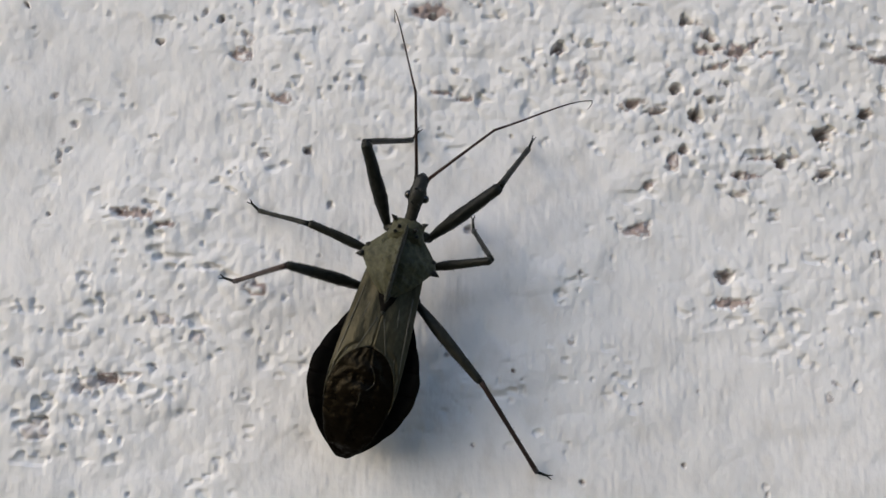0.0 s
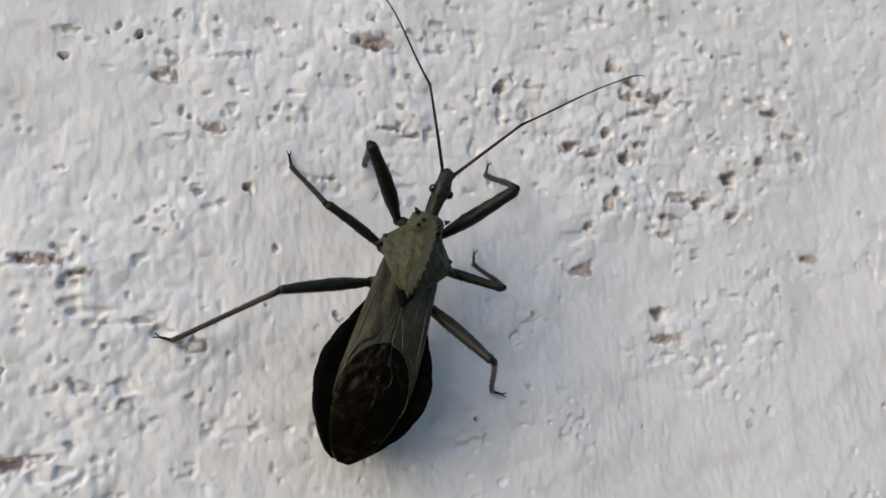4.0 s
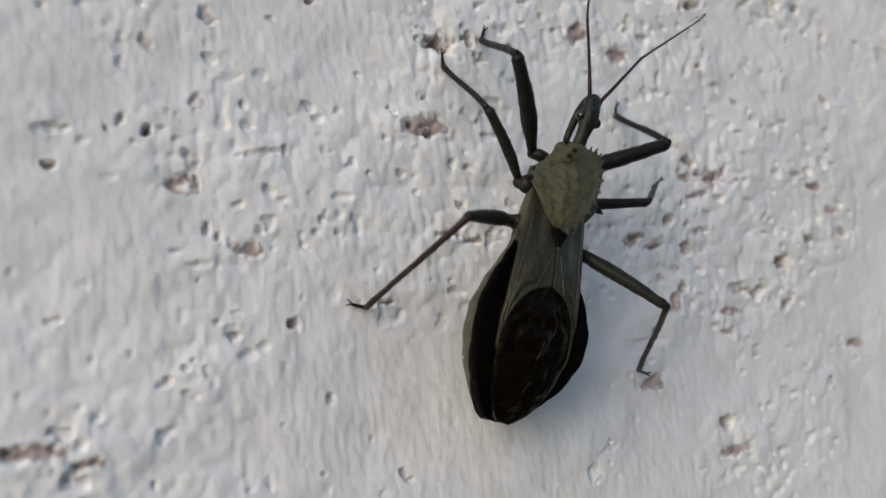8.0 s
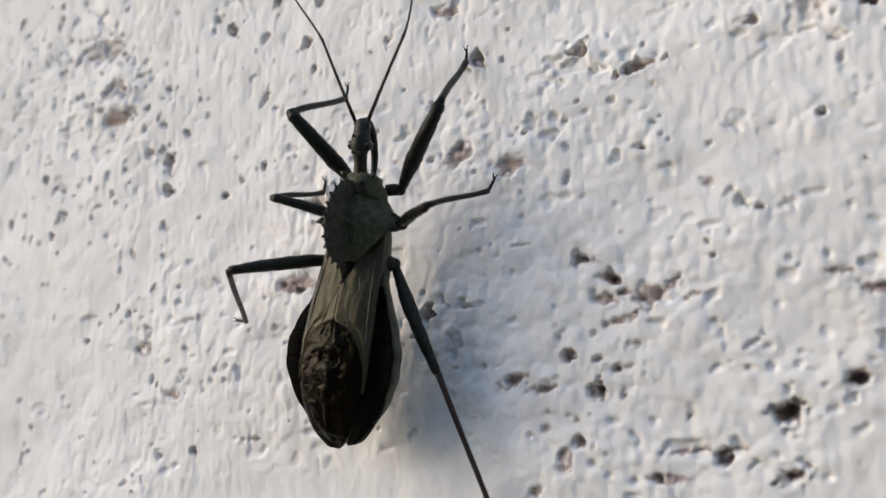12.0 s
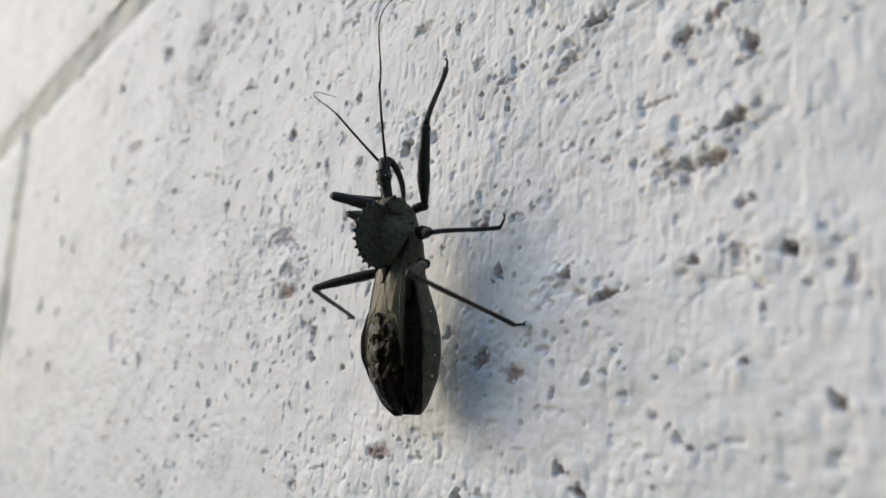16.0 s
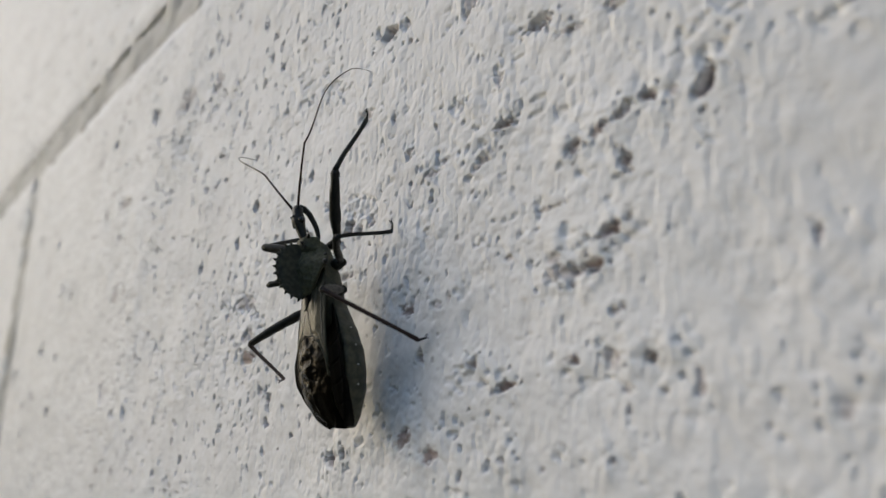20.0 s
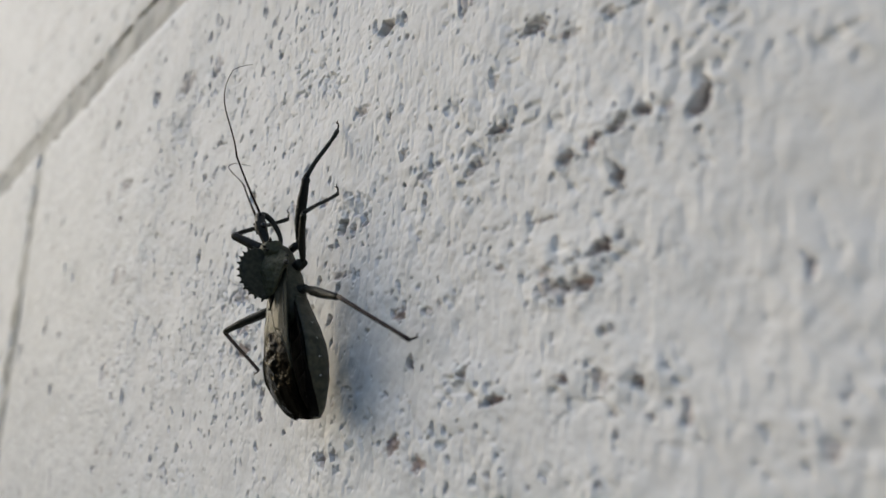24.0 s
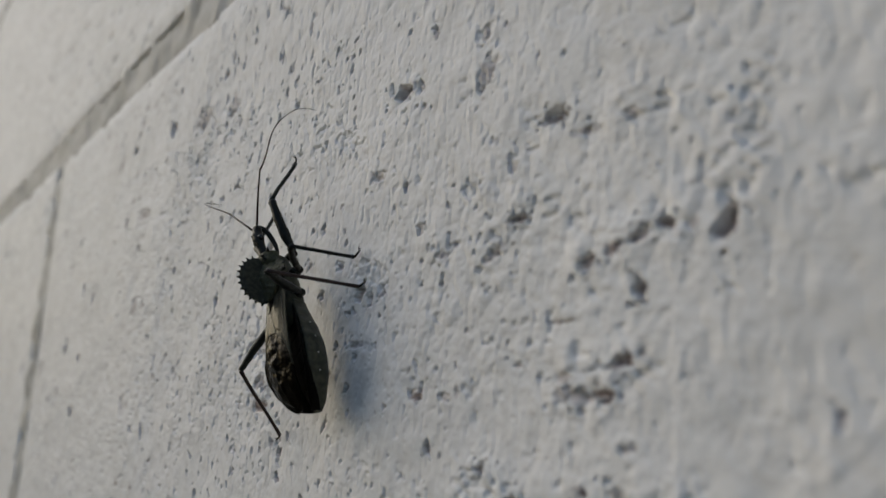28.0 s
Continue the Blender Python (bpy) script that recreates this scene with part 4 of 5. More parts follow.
def thorax():
    # lower chest between the legs
    rings = []
    for y, w, top, low in ((6.2, 1.0, 8.6, 6.6), (5.4, 1.7, 8.9, 5.6), (3.5, 1.9, 8.8, 4.9), (1.0, 2.5, 8.7, 4.3), (-2.0, 2.8, 8.6, 4.0), (-4.5, 2.8, 8.2, 4.0), (-6.5, 2.6, 7.5, 4.2)):
        c, rz = (top + low) / 2, (top - low) / 2
        rings.append([(w * math.copysign(abs(math.cos(a)) ** 0.8, math.cos(a)), y, c + rz * math.copysign(abs(math.sin(a)) ** 0.8, math.sin(a))) for a in np.linspace(0, 2 * math.pi, 24, endpoint=False)])
    chest = part("chest", skin(rings), BELLY, bug, "grey downy chest")
    # front lobe of the shield, with knobs
    rings = []
    rng = random.Random(4)
    for y, w, top in ((6.5, 1.35, 9.7), (6.25, 1.75, 10.0), (5.7, 1.8, 10.15), (5.1, 1.95, 10.2), (4.6, 2.05, 9.95), (4.1, 2.0, 9.6)):
        ring = []
        for a in np.linspace(-0.35, math.pi + 0.35, 21):
            k = 1 + 0.07 * rng.uniform(-1, 1)
            ring.append((w * math.cos(a) * k, y, 8.3 + (top - 8.3) * math.sin(a) * k))
        rings.append(ring + [(-w * 0.6, y, 7.4), (w * 0.6, y, 7.4)])
    lobe = part("front_lobe", skin(rings), SHELL, bug, "knobbly front lobe of the shield")
    bm = bmesh.new()
    for sx in (-1, 1):
        spine(bm, (sx * 1.55, 6.2, 9.4), (sx * 0.9, 0.55, 0.35), 0.65, 0.30)
        spine(bm, (sx * 0.9, 5.4, 10.0), (sx * 0.3, 0.1, 1), 0.5, 0.28)
        spine(bm, (sx * 1.2, 4.8, 9.8), (sx * 0.5, 0.0, 1), 0.4, 0.25)
    part("collar_spine", bm, HEAD, lobe)
    # hind lobe: a broad sloping shield with sharp shoulders
    rings = []
    form = ((-2.1, 0.8, 9.9, 9.2), (-1.3, 1.75, 10.1, 9.2), (-0.2, 2.75, 10.4, 9.1), (0.7, 3.4, 10.6, 8.9), (1.5, 4.0, 10.75, 8.6), (2.1, 4.25, 10.7, 8.3), (2.7, 4.0, 10.55, 8.0), (3.4, 3.45, 10.3, 7.9), (4.1, 2.8, 10.0, 8.0), (4.7, 2.25, 9.7, 8.2))
    lumpy = random.Random(12)
    for y in np.linspace(4.7, -2.1, 40):
        w, mid, edge = [lerp(y, [(f[0], f[k]) for f in form]) for k in (1, 2, 3)]
        top = []
        for u in np.linspace(-1, 1, 45):
            ridge = (1 - abs(u)) ** 1.15 + 0.16 * math.sin(math.pi * abs(u))
            dent = -0.30 * math.exp(-((abs(u) - 0.6) / 0.15) ** 2) * (0.6 + 0.4 * math.sin(y * 2)) + 0.10 * math.sin(5 * u * w + 3 * y) * math.sin(2.3 * y - 4 * u)
            top.append((u * w * (1 + 0.012 * lumpy.uniform(-1, 1)), y, edge + (mid - edge) * ridge + (dent + 0.055 * lumpy.uniform(-1, 1)) * (1 - u ** 8)))
        rings.append(top + [(w * 0.85, y, edge - 0.5), (0.0, y, 7.6), (-w * 0.85, y, edge - 0.5)])
    shield = part("shield", skin(rings), SHELL, bug, "sloping grey-olive shield")
    for sx in (-1, 1):
        bm = bmesh.new()
        spine(bm, (sx * 3.95, 1.7, 8.4), (sx * 1.0, -0.35, 0.3), 0.85, 0.42)
        spine(bm, (sx * 3.65, 2.85, 8.05), (sx * 1.0, 0.15, 0.2), 0.4, 0.35)
        part("shoulder_spine", bm, HEAD, shield)
    bm = bmesh.new()
    for k in range(300):
        y = rng.uniform(-1.6, 4.2)
        w = lerp(y, ((-2.1, 0.8), (-1.3, 1.6), (-0.2, 2.3), (0.7, 3.0), (1.5, 4.0), (2.1, 4.25), (2.7, 3.85), (4.7, 2.0)))
        u = rng.uniform(-0.92, 0.92)
        mid = lerp(y, ((-2.1, 9.8), (-0.5, 10.3), (1.4, 10.75), (2.7, 10.55), (4.7, 9.7)))
        edge = lerp(y, ((-2.1, 9.2), (-0.2, 9.1), (0.7, 8.9), (1.5, 8.6), (2.1, 8.3), (2.7, 7.9), (4.7, 8.2)))
        dent = -0.28 * math.exp(-((abs(u) - 0.6) / 0.15) ** 2)
        ball(bm, (u * w, y, edge + (mid - edge) * ((1 - abs(u)) ** 1.15 + 0.16 * math.sin(math.pi * abs(u))) + dent), rng.uniform(0.05, 0.11), n=6)
    part("rough_coat", bm, SHELL, shield)
    # crest: a half wheel standing along the middle, with teeth
    def edge_at(s):
        a = math.pi * (0.04 + 0.96 * s)
        return Vector((0, 1.5 + 4.05 * math.cos(a), 9.8 + 3.9 * math.sin(a) ** 0.85))

    rings = []
    for s in np.linspace(0, 1, 25):
        e = edge_at(s)
        foot = Vector((0, 1.5 + (e.y - 1.5) * 0.88, 9.3))
        ring = []
        for k in range(5):
            p = foot.lerp(e, k / 4)
            ring.append((0.24 - 0.14 * k / 4, p.y, p.z))
        rings.append(ring + [(-x, y, z) for x, y, z in reversed(ring)])
    crest = part("crest", skin(rings), CREST, bug, "dark half-wheel crest along the back")
    for k in range(12):
        s = 0.06 + 0.90 * k / 11
        e, f = edge_at(s), edge_at(min(1, s + 0.02))
        out = Vector((0, (f - e).z, -(f - e).y)).normalized()
        if out.dot(e - Vector((0, 1.7, 9.5))) < 0:
            out = -out
        bm = bmesh.new()
        spine(bm, e - out * 0.2, out, 0.72 if 2 < k < 11 else 0.6, 0.34)
        ball(bm, e + out * 0.34, 0.13, n=6)
        for v in bm.verts:
            v.co.x *= 0.5
        part("tooth", bm, CREST, crest)
    bm = bmesh.new()
    spine(bm, (0, -2.0, 10.1), (0, -0.9, 0.45), 1.2, 0.4)
    part("crest_spur", bm, CREST, crest)
    # the little plate behind the shield
    rings = [[(w * math.cos(a), y, z + 0.4 * math.sin(a)) for a in np.linspace(0, 2 * math.pi, 14, endpoint=False)] for y, w, z in ((-1.4, 1.2, 8.85), (-2.5, 0.95, 8.9), (-3.3, 0.55, 8.95), (-4.1, 0.2, 9.1))]
    plate = part("back_plate", skin(rings), RIM, bug, "black pointed plate behind the shield")
    bm = bmesh.new()
    spine(bm, (0, -3.8, 9.1), (0, -0.6, 0.8), 0.9, 0.25)
    part("plate_spine", bm, CREST, plate)
    return chest


def head():
    path = [(0, 5.9, 8.9), (0, 6.6, 9.2), (0, 7.3, 9.45), (0, 8.2, 9.7), (0, 9.0, 9.9), (0, 9.6, 10.0), (0, 10.2, 10.05), (0, 10.8, 10.05), (0, 11.3, 9.95), (0, 11.6, 9.85)]
    r = [0.74, 0.66, 0.64, 0.72, 0.98, 0.96, 0.80, 0.82, 0.72, 0.34]
    skull = part("head", tube(path, r, 18, 0.95, rough=0.07, seed=3), HEAD, bug, "long narrow head")
    for sx in (-1, 1):
        part("eye", ball(bmesh.new(), (sx * 0.92, 9.05, 9.95), 0.52, (0.9, 0.95, 1.0), 14), EYE, skull, "round black eye")
        bm = bmesh.new()
        tube([(sx * 0.42, 10.75, 10.15), (sx * 0.62, 11.1, 10.3), (sx * 0.7, 11.3, 10.35)], [0.33, 0.3, 0.2], 8, bm=bm)
        part("antenna_socket", bm, HEAD, skull)
    bm = bmesh.new()
    for sx in (-1, 1):
        ball(bm, (sx * 0.4, 8.2, 10.5), 0.14, n=6)
        ball(bm, (sx * 0.3, 9.7, 10.85), 0.2, n=6)
    part("head_knob", bm, HEAD, skull)
    # the curved beak folded below the head
    path = [(0, 11.5, 9.75), (0, 11.35, 9.05), (0, 10.7, 8.2), (0, 9.6, 7.55), (0, 8.5, 7.1), (0, 7.4, 6.9), (0, 6.3, 6.95), (0, 5.6, 7.1)]
    part("beak", tube(path, [0.42, 0.45, 0.42, 0.4, 0.36, 0.3, 0.2, 0.08], 10), HEAD, skull, "curved dark beak folded under the head")


def half_width(y):
    return lerp(y, ((-19.75, 0.6), (-19.4, 1.3), (-18.7, 2.1), (-17.4, 3.3), (-16.0, 4.4), (-14.4, 5.2), (-13.0, 5.65), (-11.6, 5.85), (-10.2, 5.75), (-8.8, 5.35), (-7.3, 4.75), (-5.9, 4.1), (-4.5, 3.4), (-2.5, 2.8)))


def rim_height(y):
    return lerp(y, ((-20.2, 4.7), (-18.6, 5.6), (-16.5, 6.5), (-13, 7.3), (-10, 7.5), (-6, 7.3), (-3, 7.0)))


def keel(y):
    return lerp(y, ((-20.2, 3.2), (-18.5, 2.4), (-15, 1.9), (-11, 2.0), (-7, 2.6), (-3, 3.6)))


def abdomen():
    rings = []
    for y in np.linspace(-19.65, -2.8, 44):
        w, zr, zk = half_width(y) * 0.98, rim_height(y) - 0.12, keel(y)
        fold = 0.05 * math.sin((y + 3) * 2 * math.pi / 2.6)
        low = [(w * math.copysign(abs(math.cos(a)) ** 0.75, math.cos(a)) * (1 + fold * 0.3), y, zr - (zr - zk) * abs(math.sin(a)) ** 1.05) for a in np.linspace(0, math.pi, 21)]
        top = [(w * u, y, zr - 0.9 * (1 - u * u)) for u in np.linspace(-0.8, 0.8, 9)]
        rings.append(low + top)
    belly = part("abdomen", skin(rings), BELLY, bug, "swollen grey boat-shaped abdomen")
    # six flared black plates on either rim
    cuts = (-4.0, -6.6, -9.2, -11.8, -14.4, -17.0, -19.6)
    for sx in (-1, 1):
        for a, b in zip(cuts, cuts[1:]):
            rings = []
            for s in np.linspace(0, 1, 7):
                y = a + (b - a) * s * 1.05
                bulge = 0.06 + 0.17 * math.sin(math.pi * min(1, 0.15 + s * 0.85)) ** 0.7
                w, z = half_width(y), rim_height(y)
                outer = w + bulge
                up = lerp(y, ((-19.9, 0.2), (-16.5, 0.5), (-12, 0.7), (-8, 0.6), (-4, 0.2)))
                top = [(sx * outer * u, y, z - 0.8 * (1 - u * u) + up * u ** 3 + 0.09) for u in (0.06, 0.35, 0.6, 0.82, 1)]
                lip = lerp(y, ((-19.7, 1.7), (-16.5, 1.1), (-13.5, 0.35), (-4, 0.2)))
                rings.append(top + [(x, yy, zz - 0.2 - (lip - 0.2) * (k == 0)) for k, (x, yy, zz) in enumerate(reversed(top))])
            part("rim_plate", skin(rings), RIM, belly, "black flared rim plate")
        for y in (-7.6, -10.2, -12.8, -15.2):
            w, zr = half_width(y) * 0.98, rim_height(y) - 0.12
            a = 0.42
            p = (sx * w * math.cos(a) ** 0.75, y, zr - (zr - keel(y)) * math.sin(a) ** 1.05)
            part("pale_spot", ball(bmesh.new(), p, 0.15, n=8), SPOT, belly, "tiny pale spot")


def wing_width(y):
    return lerp(y, ((-20.0, 0.55), (-19.6, 1.1), (-18.9, 1.8), (-17.6, 2.6), (-15.5, 3.35), (-13.4, 3.75), (-11.5, 3.9), (-9.5, 3.85), (-6.5, 3.7), (-3.5, 3.5), (-1.5, 3.35), (0.2, 3.2), (1.4, 3.0)))


def film_width(y):
    if y > -7.8:
        return 0.0
    edge = wing_width(y) * 0.99
    return min(3.75 * max(0.0, 1 - ((y + 13.4) / 5.6) ** 2) ** 0.5, edge) if y > -13.4 else edge


def wing_height(x, y):
    base = lerp(y, ((-20.2, 6.2), (-18.5, 7.6), (-16, 8.8), (-13, 9.6), (-10, 9.8), (-6, 9.5), (-2.4, 8.95), (-0.4, 8.75), (1.4, 8.4)))
    return base - 0.06 * x * x + 0.12 * math.exp(-(x / 0.5) ** 2)


def wings():
    wrinkle = random.Random(31)
    for sx, lift in ((-1, 0.0), (1, 0.07)):
        rings = []
        for y in np.linspace(1.4, -14.2, 56):
            out, inn = wing_width(y), film_width(y) * 0.97
            inn = min(inn, out - 0.05)
            top = []
            for u in np.linspace(0, 1, 15):
                x = inn + (out - inn) * u
                fold = 0.07 * math.sin(7.5 * u + 0.35 * y) + 0.05 * math.sin(15 * u - 0.6 * y + 1) + wrinkle.uniform(-0.025, 0.025)
                top.append((sx * x, y, wing_height(x, y) + lift - 0.25 * max(0, u - 0.8) + fold * math.sin(math.pi * u)))
            rings.append(top + [(x, yy, z - 0.14) for x, yy, z in reversed(top)])
        wing = part("forewing", skin(rings), LEATHER, bug, "leathery grey-brown forewing")
        # raised veins on the leathery part
        for f0, f1, y0, y1, r in ((0.10, 0.62, -4.6, -10.6, 0.065), (0.80, 0.93, -1.6, -13.0, 0.075), (0.42, 0.75, -2.0, -10.0, 0.05)):
            path = []
            for s in np.linspace(0, 1, 14):
                y = y0 + (y1 - y0) * s
                x = max(wing_width(y) * (f0 + (f1 - f0) * s), film_width(y) * 1.0)
                path.append((sx * x, y, wing_height(x, y) + lift - 0.01))
            part("wing_vein", tube(path, [r] * 12 + [r * 0.7, r * 0.3], 6), VEIN, wing)
        # border of the film
        path = []
        for s in np.linspace(0, 1, 18):
            y = -7.81 - 6.0 * s
            x = film_width(y) * 0.99
            path.append((sx * x, y, wing_height(x, y) + lift + 0.03))
        part("film_border", tube(path, [0.07] * 18, 6), LEATHER, wing)
    rng = np.random.default_rng(8)
    for sx, lift in ((-1, -0.12), (1, 0.0)):
        ys, us = np.linspace(0, 12.2, 64), np.linspace(0, 6.6, 34)
        wob = 0.6 * lattice(us, ys, 1.5, 1.9, 41 + sx) + 0.85 * (1 - 2 * np.abs(lattice(us, ys, 0.9, 1.2, 45 + sx))) + 0.45 * lattice(us, ys, 0.4, 0.5, 49 + sx)
        rings = []
        for j, y in enumerate(np.linspace(-7.85, -19.95, 64)):
            w = max(0.12, min(film_width(y), wing_width(y)))
            top = []
            for i, u in enumerate(np.linspace(-0.995, 0.995, 34)):
                x = u * w
                r = 0.30 * wob[j, i] * (0.2 + math.exp(-((y + 11.8) / 2.9) ** 2 - ((x - 0.4) / 1.9) ** 2))
                top.append((x, y, wing_height(x, y) + lift + r * (1 - u ** 4) + 0.02))
            rings.append(top + [(x, yy, wing_height(x, yy) + lift - 0.1) for x, yy, z in reversed(top)])
        film = part("wing_film", skin(rings), FILM, bug, "dark bronze glossy wing film")
        if sx < 0:
            continue
        # one bent vein on the upper film: out in a bow, back to the middle, then down
        path = []
        for s in np.linspace(0, 1, 22):
            y = -9.6 - 5.0 * s
            x = 0.35 + 1.05 * math.sin(math.pi * min(1.0, s / 0.66)) ** 1.5 + 0.07 * math.sin(17 * s) - 0.25 * s
            k, c = (-7.85 - y) / 12.1 * 63, (x / max(0.12, film_width(y)) / 0.995 + 1) / 2 * 33
            r = 0.30 * wob[int(round(k)), int(round(c))] * (0.2 + math.exp(-((y + 11.8) / 2.9) ** 2 - ((x - 0.4) / 1.9) ** 2))
            path.append((x, y, wing_height(x, y) + lift + 0.03 + 0.8 * r))
        part("film_vein", tube(path, [0.04] + [0.075] * 18 + [0.06, 0.05, 0.03], 6, rough=0.2, seed=4), GLINT_VEIN, film, "bent vein coloured pale as a glint")


thorax()
head()
abdomen()
wings()

# limbs: where each hip sits, and the lengths of thigh and shin
HIPS = {"F": (2.43, 5.74, 5.30, 10.11, 11.24), "M": (3.04, 2.44, 5.15, 8.08, 9.56), "H": (2.97, -1.60, 5.29, 11.46, 13.69)}
THICK = {"F": (0.50, 0.82, 0.60), "M": (0.40, 0.56, 0.44), "H": (0.46, 0.70, 0.46)}
limbs = {}


def bristles(path, radii, count, length, seed):
    """Short stiff hairs that stand out from a limb, slanting to its tip."""
    rng = random.Random(seed)
    bm = bmesh.new()
    for _ in range(count):
        f = rng.uniform(0.04, 0.97) * (len(path) - 1)
        i = int(f)
        a, b = Vector(path[i]), Vector(path[i + 1])
        c = a.lerp(b, f - i)
        ang = rng.uniform(0, 2 * math.pi)
        out = Vector((math.cos(ang), 0, math.sin(ang)))
        root = c + out * radii[i] * 0.95
        tip = root + (out + Vector((0, rng.uniform(0.2, 0.9), 0))).normalized() * length * rng.uniform(0.5, 1.2)
        side = Vector((-out.z, 0, out.x)) * 0.028
        ahead = Vector((0, 0.04, 0))
        v = [bm.verts.new(p * MM) for p in (root - side, root + side, root + ahead, tip)]
        for k in ((0, 1, 3), (1, 2, 3), (2, 0, 3)):
            bm.faces.new([v[j] for j in k])
    return bm


def build_leg(key):
    hx, hy, hz, thigh, shin = HIPS[key[1]]
    sx = 1 if key[0] == "R" else -1
    a, b, c = THICK[key[1]]
    seed = sum(map(ord, key))
    bm = tube([(sx * (hx - 1.3), hy - 0.2, hz + 0.6), (sx * (hx - 0.5), hy, hz + 0.3), (sx * (hx + 0.05), hy, hz)], [0.6, 0.62, 0.5] if key[1] == "F" else [0.85, 0.9, 0.62], 12)
    ball(bm, (sx * hx, hy, hz), 0.52 if key[1] == "F" else 0.64, n=12)
    part("hip", bm, THIGH, bug)
    n = 23
    path = [(0.10 * math.sin(2.2 * s), thigh * s, 0.28 * math.sin(math.pi * s)) for s in np.linspace(0, 1, n)]
    r = [lerp(s, ((0, a * 0.75), (0.08, a), (0.35, b), (0.7, b * 0.88), (0.93, c), (0.97, c * 1.12), (1, c * 0.8))) for s in np.linspace(0, 1, n)]
    femur = part("thigh", tube(path, r, 12, rough=0.07, seed=seed), LEG if key[1] == "F" else THIGH, bug, "dark thigh" if key[1] == "F" else "dull grey-olive thigh")
    part("bristle_fringe", bristles(path, r, 150, 0.30, seed), LEG, femur, "short bristles")
    n = 13
    t = 0.27 if key[1] != "F" else 0.33
    bow = 0.35 if key[1] == "H" else 0.5
    path = [(0, shin * s, bow * math.sin(math.pi * s) * (0.6 - s)) for s in np.linspace(0, 1, n)]
    r = [lerp(s, ((0, t * 1.3), (0.08, t * 1.1), (0.5, t), (0.9, t * 0.95), (0.96, t * 1.35), (1, t * 1.1))) for s in np.linspace(0, 1, n)]
    tibia = part("shin", tube(path, r, 10, rough=0.04, seed=seed + 1), SHIN if key[1] == "H" else LEG, bug, "slender brown shin" if key[1] == "H" else "slender dark shin")
    part("bristle_fringe", bristles(path, r, 90, 0.26, seed + 7), LEG, tibia, "short bristles")
    bm = tube([(0, 0, 0), (0, 0.4, -0.12), (0, 0.9, -0.25), (0, 1.4, -0.3)], [0.2, 0.17, 0.15, 0.13], 8)
    tarsus = part("foot", bm, LEG, bug, "jointed foot")
    for s in (-1, 1):
        part("claw", tube([(0, 1.3, -0.3), (s * 0.12, 1.5, -0.1), (s * 0.22, 1.75, 0.0), (s * 0.26, 1.9, -0.2)], [0.09, 0.08, 0.06, 0.03], 6), LEG, tarsus)
    limbs[key] = (femur, tibia, tarsus)


for key in STEPS:
    build_leg(key)

FEELER_IN, FEELER_OUT = 9.0, 12.4


def build_feeler(key):
    inner = part("antenna_base", tube([(0, 0, 0), (0, 3, 0.08), (0, 6, 0.08), (0, FEELER_IN - 0.3, 0), (0, FEELER_IN, 0)], [0.20, 0.17, 0.15, 0.14, 0.18], 8), FEELER, bug, "thin dark red antenna")
    path = [(0, FEELER_OUT * s, 1.5 * math.sin(math.pi * s ** 1.7)) for s in np.linspace(0, 1, 12)]
    path += [(0, FEELER_OUT + 0.5, -1.0), (0, FEELER_OUT + 0.8, -2.0), (0, FEELER_OUT + 0.9, -3.0)]   # the last joint, bent to the wall
    outer = part("antenna_tip", tube(path, [0.15, 0.12, 0.115, 0.11, 0.1, 0.1, 0.09, 0.08, 0.075, 0.07, 0.065, 0.06, 0.05, 0.045, 0.03], 7), FEELER, bug, "hair-thin antenna tip")
    limbs["feeler_" + key] = (inner, outer)


for key in FEELERS:
    build_feeler(key)


# how far the body leans over to its left, in degrees, as it turns on the spot
LEANS = [(0, 0), (21.5, 0), (22, 26), (22.5, 4), (24.5, 0), (28, 0)]


# ---- what moves ----
def track(rows, t):
    """Values between rows, gliding."""
    a = np.array(rows)
    i = int(np.clip(np.searchsorted(a[:, 0], t, side="right") - 1, 0, len(a) - 2))
    s = float(np.clip((t - a[i, 0]) / (a[i + 1, 0] - a[i, 0]), 0, 1))
    return a[i, 1:] * (1 - s) + a[i + 1, 1:] * s


def stepping(rows, t):
    """A foot: it stays where it stands, and swings over in the middle of a step."""
    a = np.array(rows)
    i = int(np.clip(np.searchsorted(a[:, 0], t, side="right") - 1, 0, len(a) - 2))
    s = float(np.clip((t - a[i, 0]) / (a[i + 1, 0] - a[i, 0]), 0, 1))
    far = float(np.hypot(*(a[i + 1, 1:3] - a[i, 1:3])))
    swing = s
    lift = 0.0
    if far > 2.0:
        wide = min(0.5, 0.25 / (a[i + 1, 0] - a[i, 0]))
        swing = float(np.clip((s - 0.5 + wide) / (2 * wide), 0, 1))
        swing = swing * swing * (3 - 2 * swing)
        lift = 1.6 * math.sin(math.pi * swing)
    v = a[i, 1:] * (1 - swing) + a[i + 1, 1:] * swing
    return v[0], v[1], v[2] + lift, v[3]


def limb(a, b, up):
    """The pose of a part that runs from a to b (millimetres)."""
    d = (b - a).normalized()
    z = up - d * up.dot(d)
    if z.length < 1e-3:
        z = Vector((0, 0.3, 1)) - d * Vector((0, 0.3, 1)).dot(d)
    z.normalize()
    x = d.cross(z)
    m = Matrix((x, d, z)).transposed().to_4x4()
    m.translation = a * MM
    return m


def rise_and_turn(turn, rise):
    a, e = radians(turn), radians(rise)
    return Vector((math.sin(a) * math.cos(e), math.cos(a) * math.cos(e), math.sin(e)))


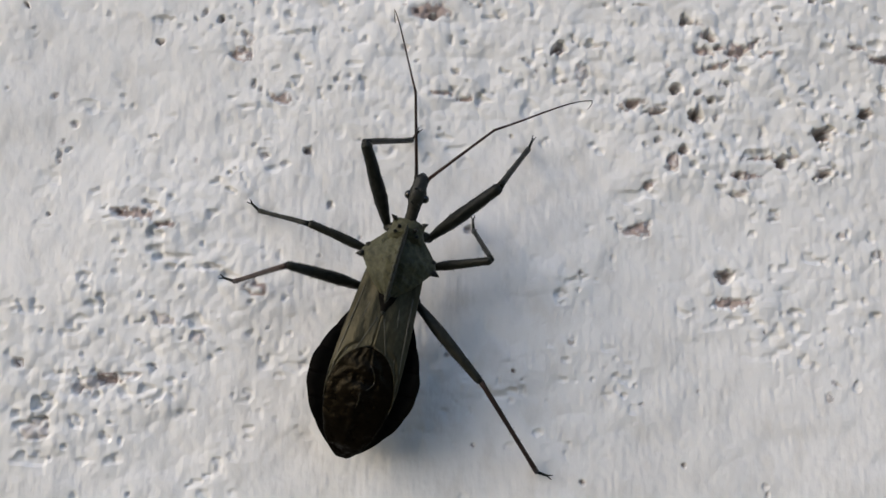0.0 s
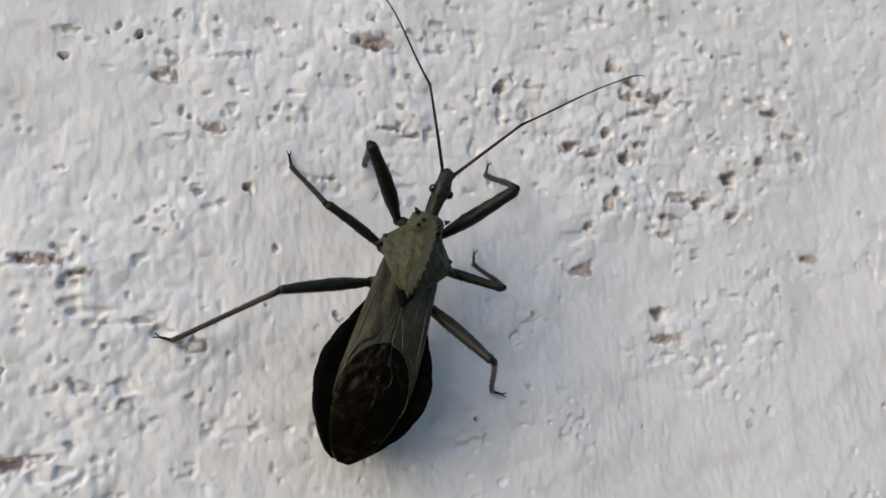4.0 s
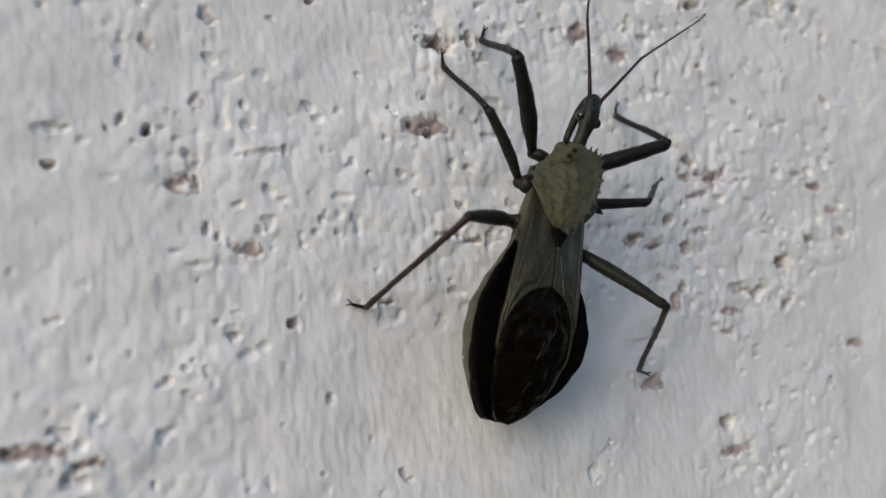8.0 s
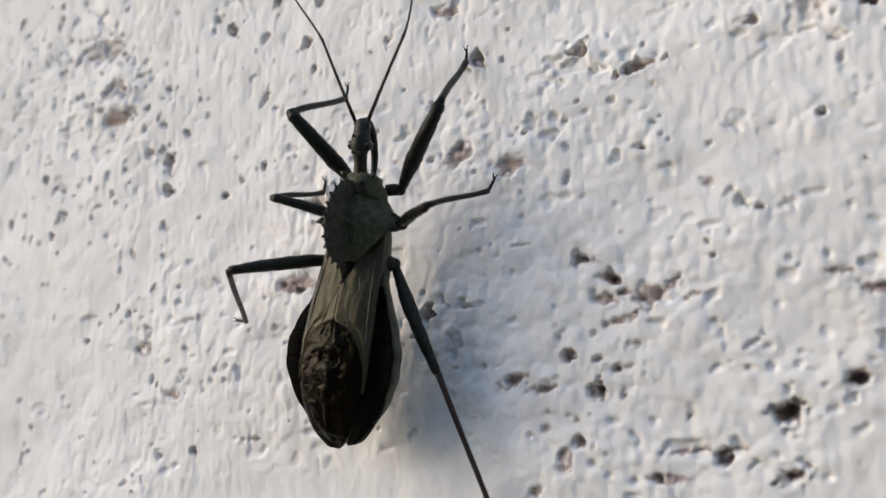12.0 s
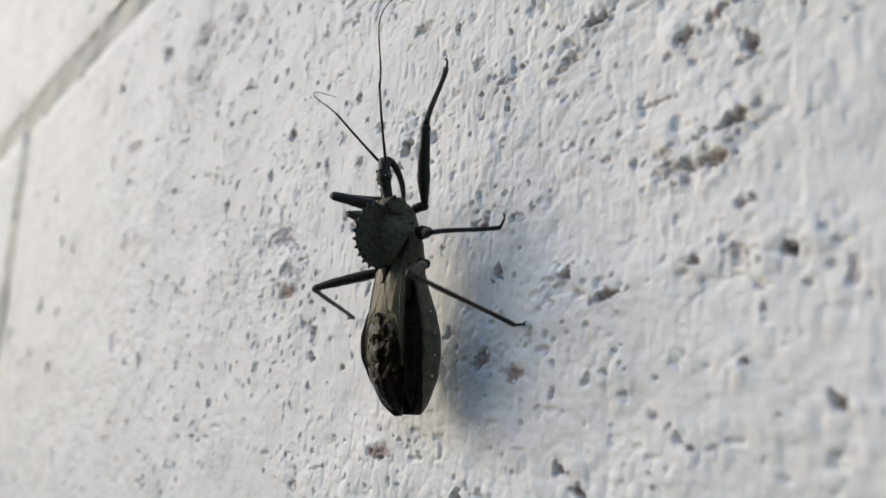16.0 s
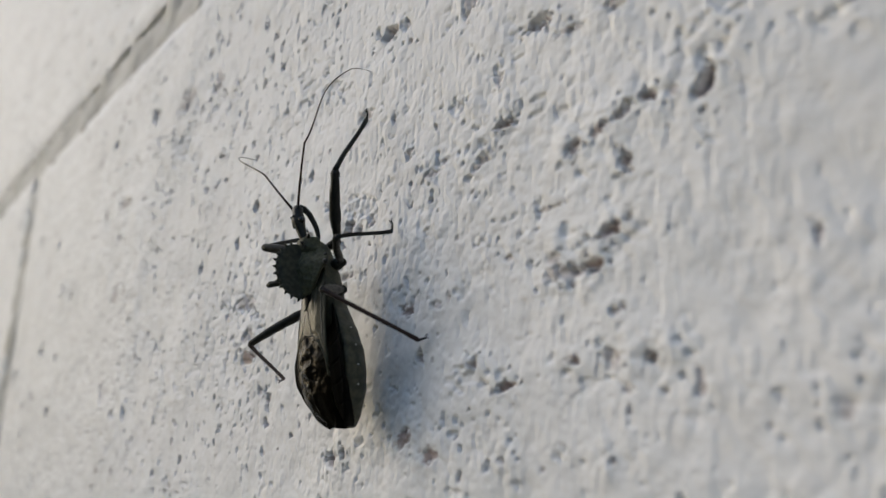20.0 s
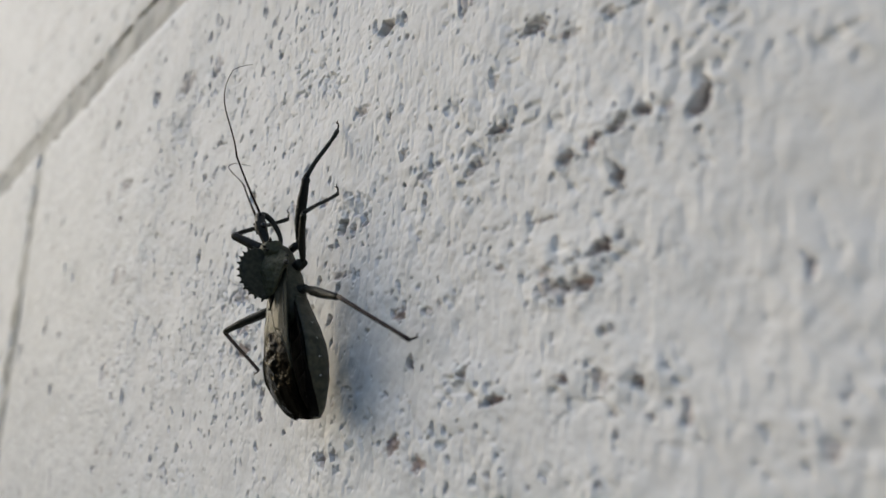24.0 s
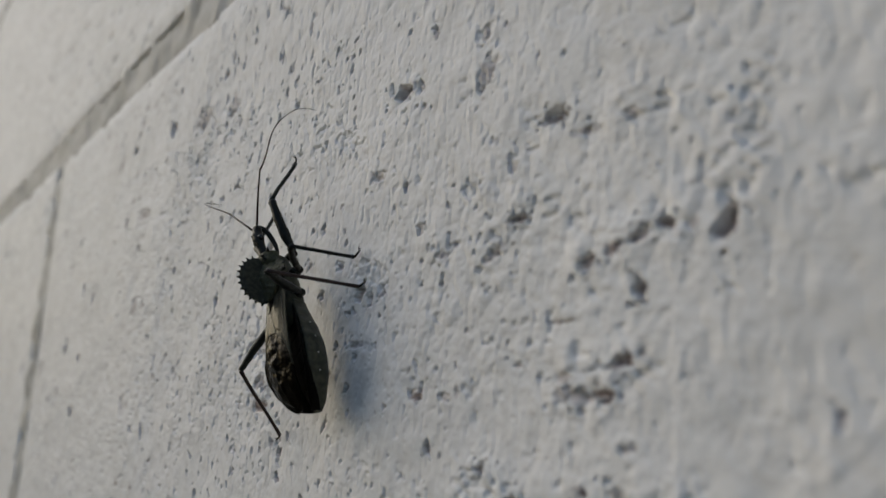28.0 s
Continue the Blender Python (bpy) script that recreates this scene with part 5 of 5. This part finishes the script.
def motions():
    rows = {ob: [] for obs in limbs.values() for ob in obs}
    rows[bug] = []
    for k in range(113):
        t = k * 0.25
        x, z, heading = track(CRAWL, t)
        c, s = math.cos(radians(heading)), math.sin(radians(heading))
        m = Matrix(((c, -s, 0, x * MM), (0, 0, -1, WALL_Y), (s, c, 0, z * MM), (0, 0, 0, 1)))
        (lean,) = track(LEANS, t)
        m = m @ pose(0, 0, 7 * MM) @ pose(0, 0, 0, 0, -lean, 0) @ pose(0, 0, -7 * MM)
        rows[bug].append((t, m))
        back = m.inverted()
        out = Vector((0, 0, 1))
        for key in STEPS:
            hx, hy, hz, thigh, shin = HIPS[key[1]]
            hip = Vector((hx if key[0] == "R" else -hx, hy, hz))
            fx, fz, up, swing = stepping(STEPS[key], t)
            foot = back @ Vector((fx * MM, WALL_Y - up * MM, fz * MM)) / MM
            u = foot - hip
            reach = min(max(u.length, abs(thigh - shin) * 1.02), (thigh + shin) * 0.998)
            u.normalize()
            foot = hip + u * reach
            along = (thigh ** 2 - shin ** 2 + reach ** 2) / (2 * reach)
            off = math.sqrt(max(thigh ** 2 - along ** 2, 0))
            n = (out - u * out.dot(u)).normalized()
            b = u.cross(n)
            knee = hip + u * along + (n * math.cos(radians(swing)) + b * math.sin(radians(swing))) * off
            femur, tibia, tarsus = limbs[key]
            rows[femur].append((t, limb(hip, knee, out)))
            rows[tibia].append((t, limb(knee, foot, out)))
            toe = (foot - knee).normalized()
            if key[1] == "H":
                toe = Vector((toe.x * 0.3 + (1 if key[0] == "R" else -1), toe.y * 0.3 + 0.1, 0.0))
            else:
                toe = Vector((toe.x, toe.y + (0.6 if key[1] == "F" else 0.3), 0.0))
            if toe.length < 0.2:
                toe = Vector((hip.x * 0.2, 1, 0))
            toe = toe.normalized()
            rows[tarsus].append((t, limb(foot, foot + toe, out)))
        for key in FEELERS:
            turn, rise, turn2, rise2 = track(FEELERS[key], t)
            base = Vector((0.62 if key == "R" else -0.62, 11.1, 10.3))
            joint = base + rise_and_turn(turn, rise) * FEELER_IN
            inner, outer = limbs["feeler_" + key]
            rows[inner].append((t, limb(base, joint, out)))
            rows[outer].append((t, limb(joint, joint + rise_and_turn(turn2, rise2), out)))
    for ob, keys in rows.items():
        walk(ob, keys)


cam.data.dof.use_dof = True
cam.data.dof.focus_object = limbs["LM"][0]
cam.data.dof.aperture_fstop = 21.0
motions()
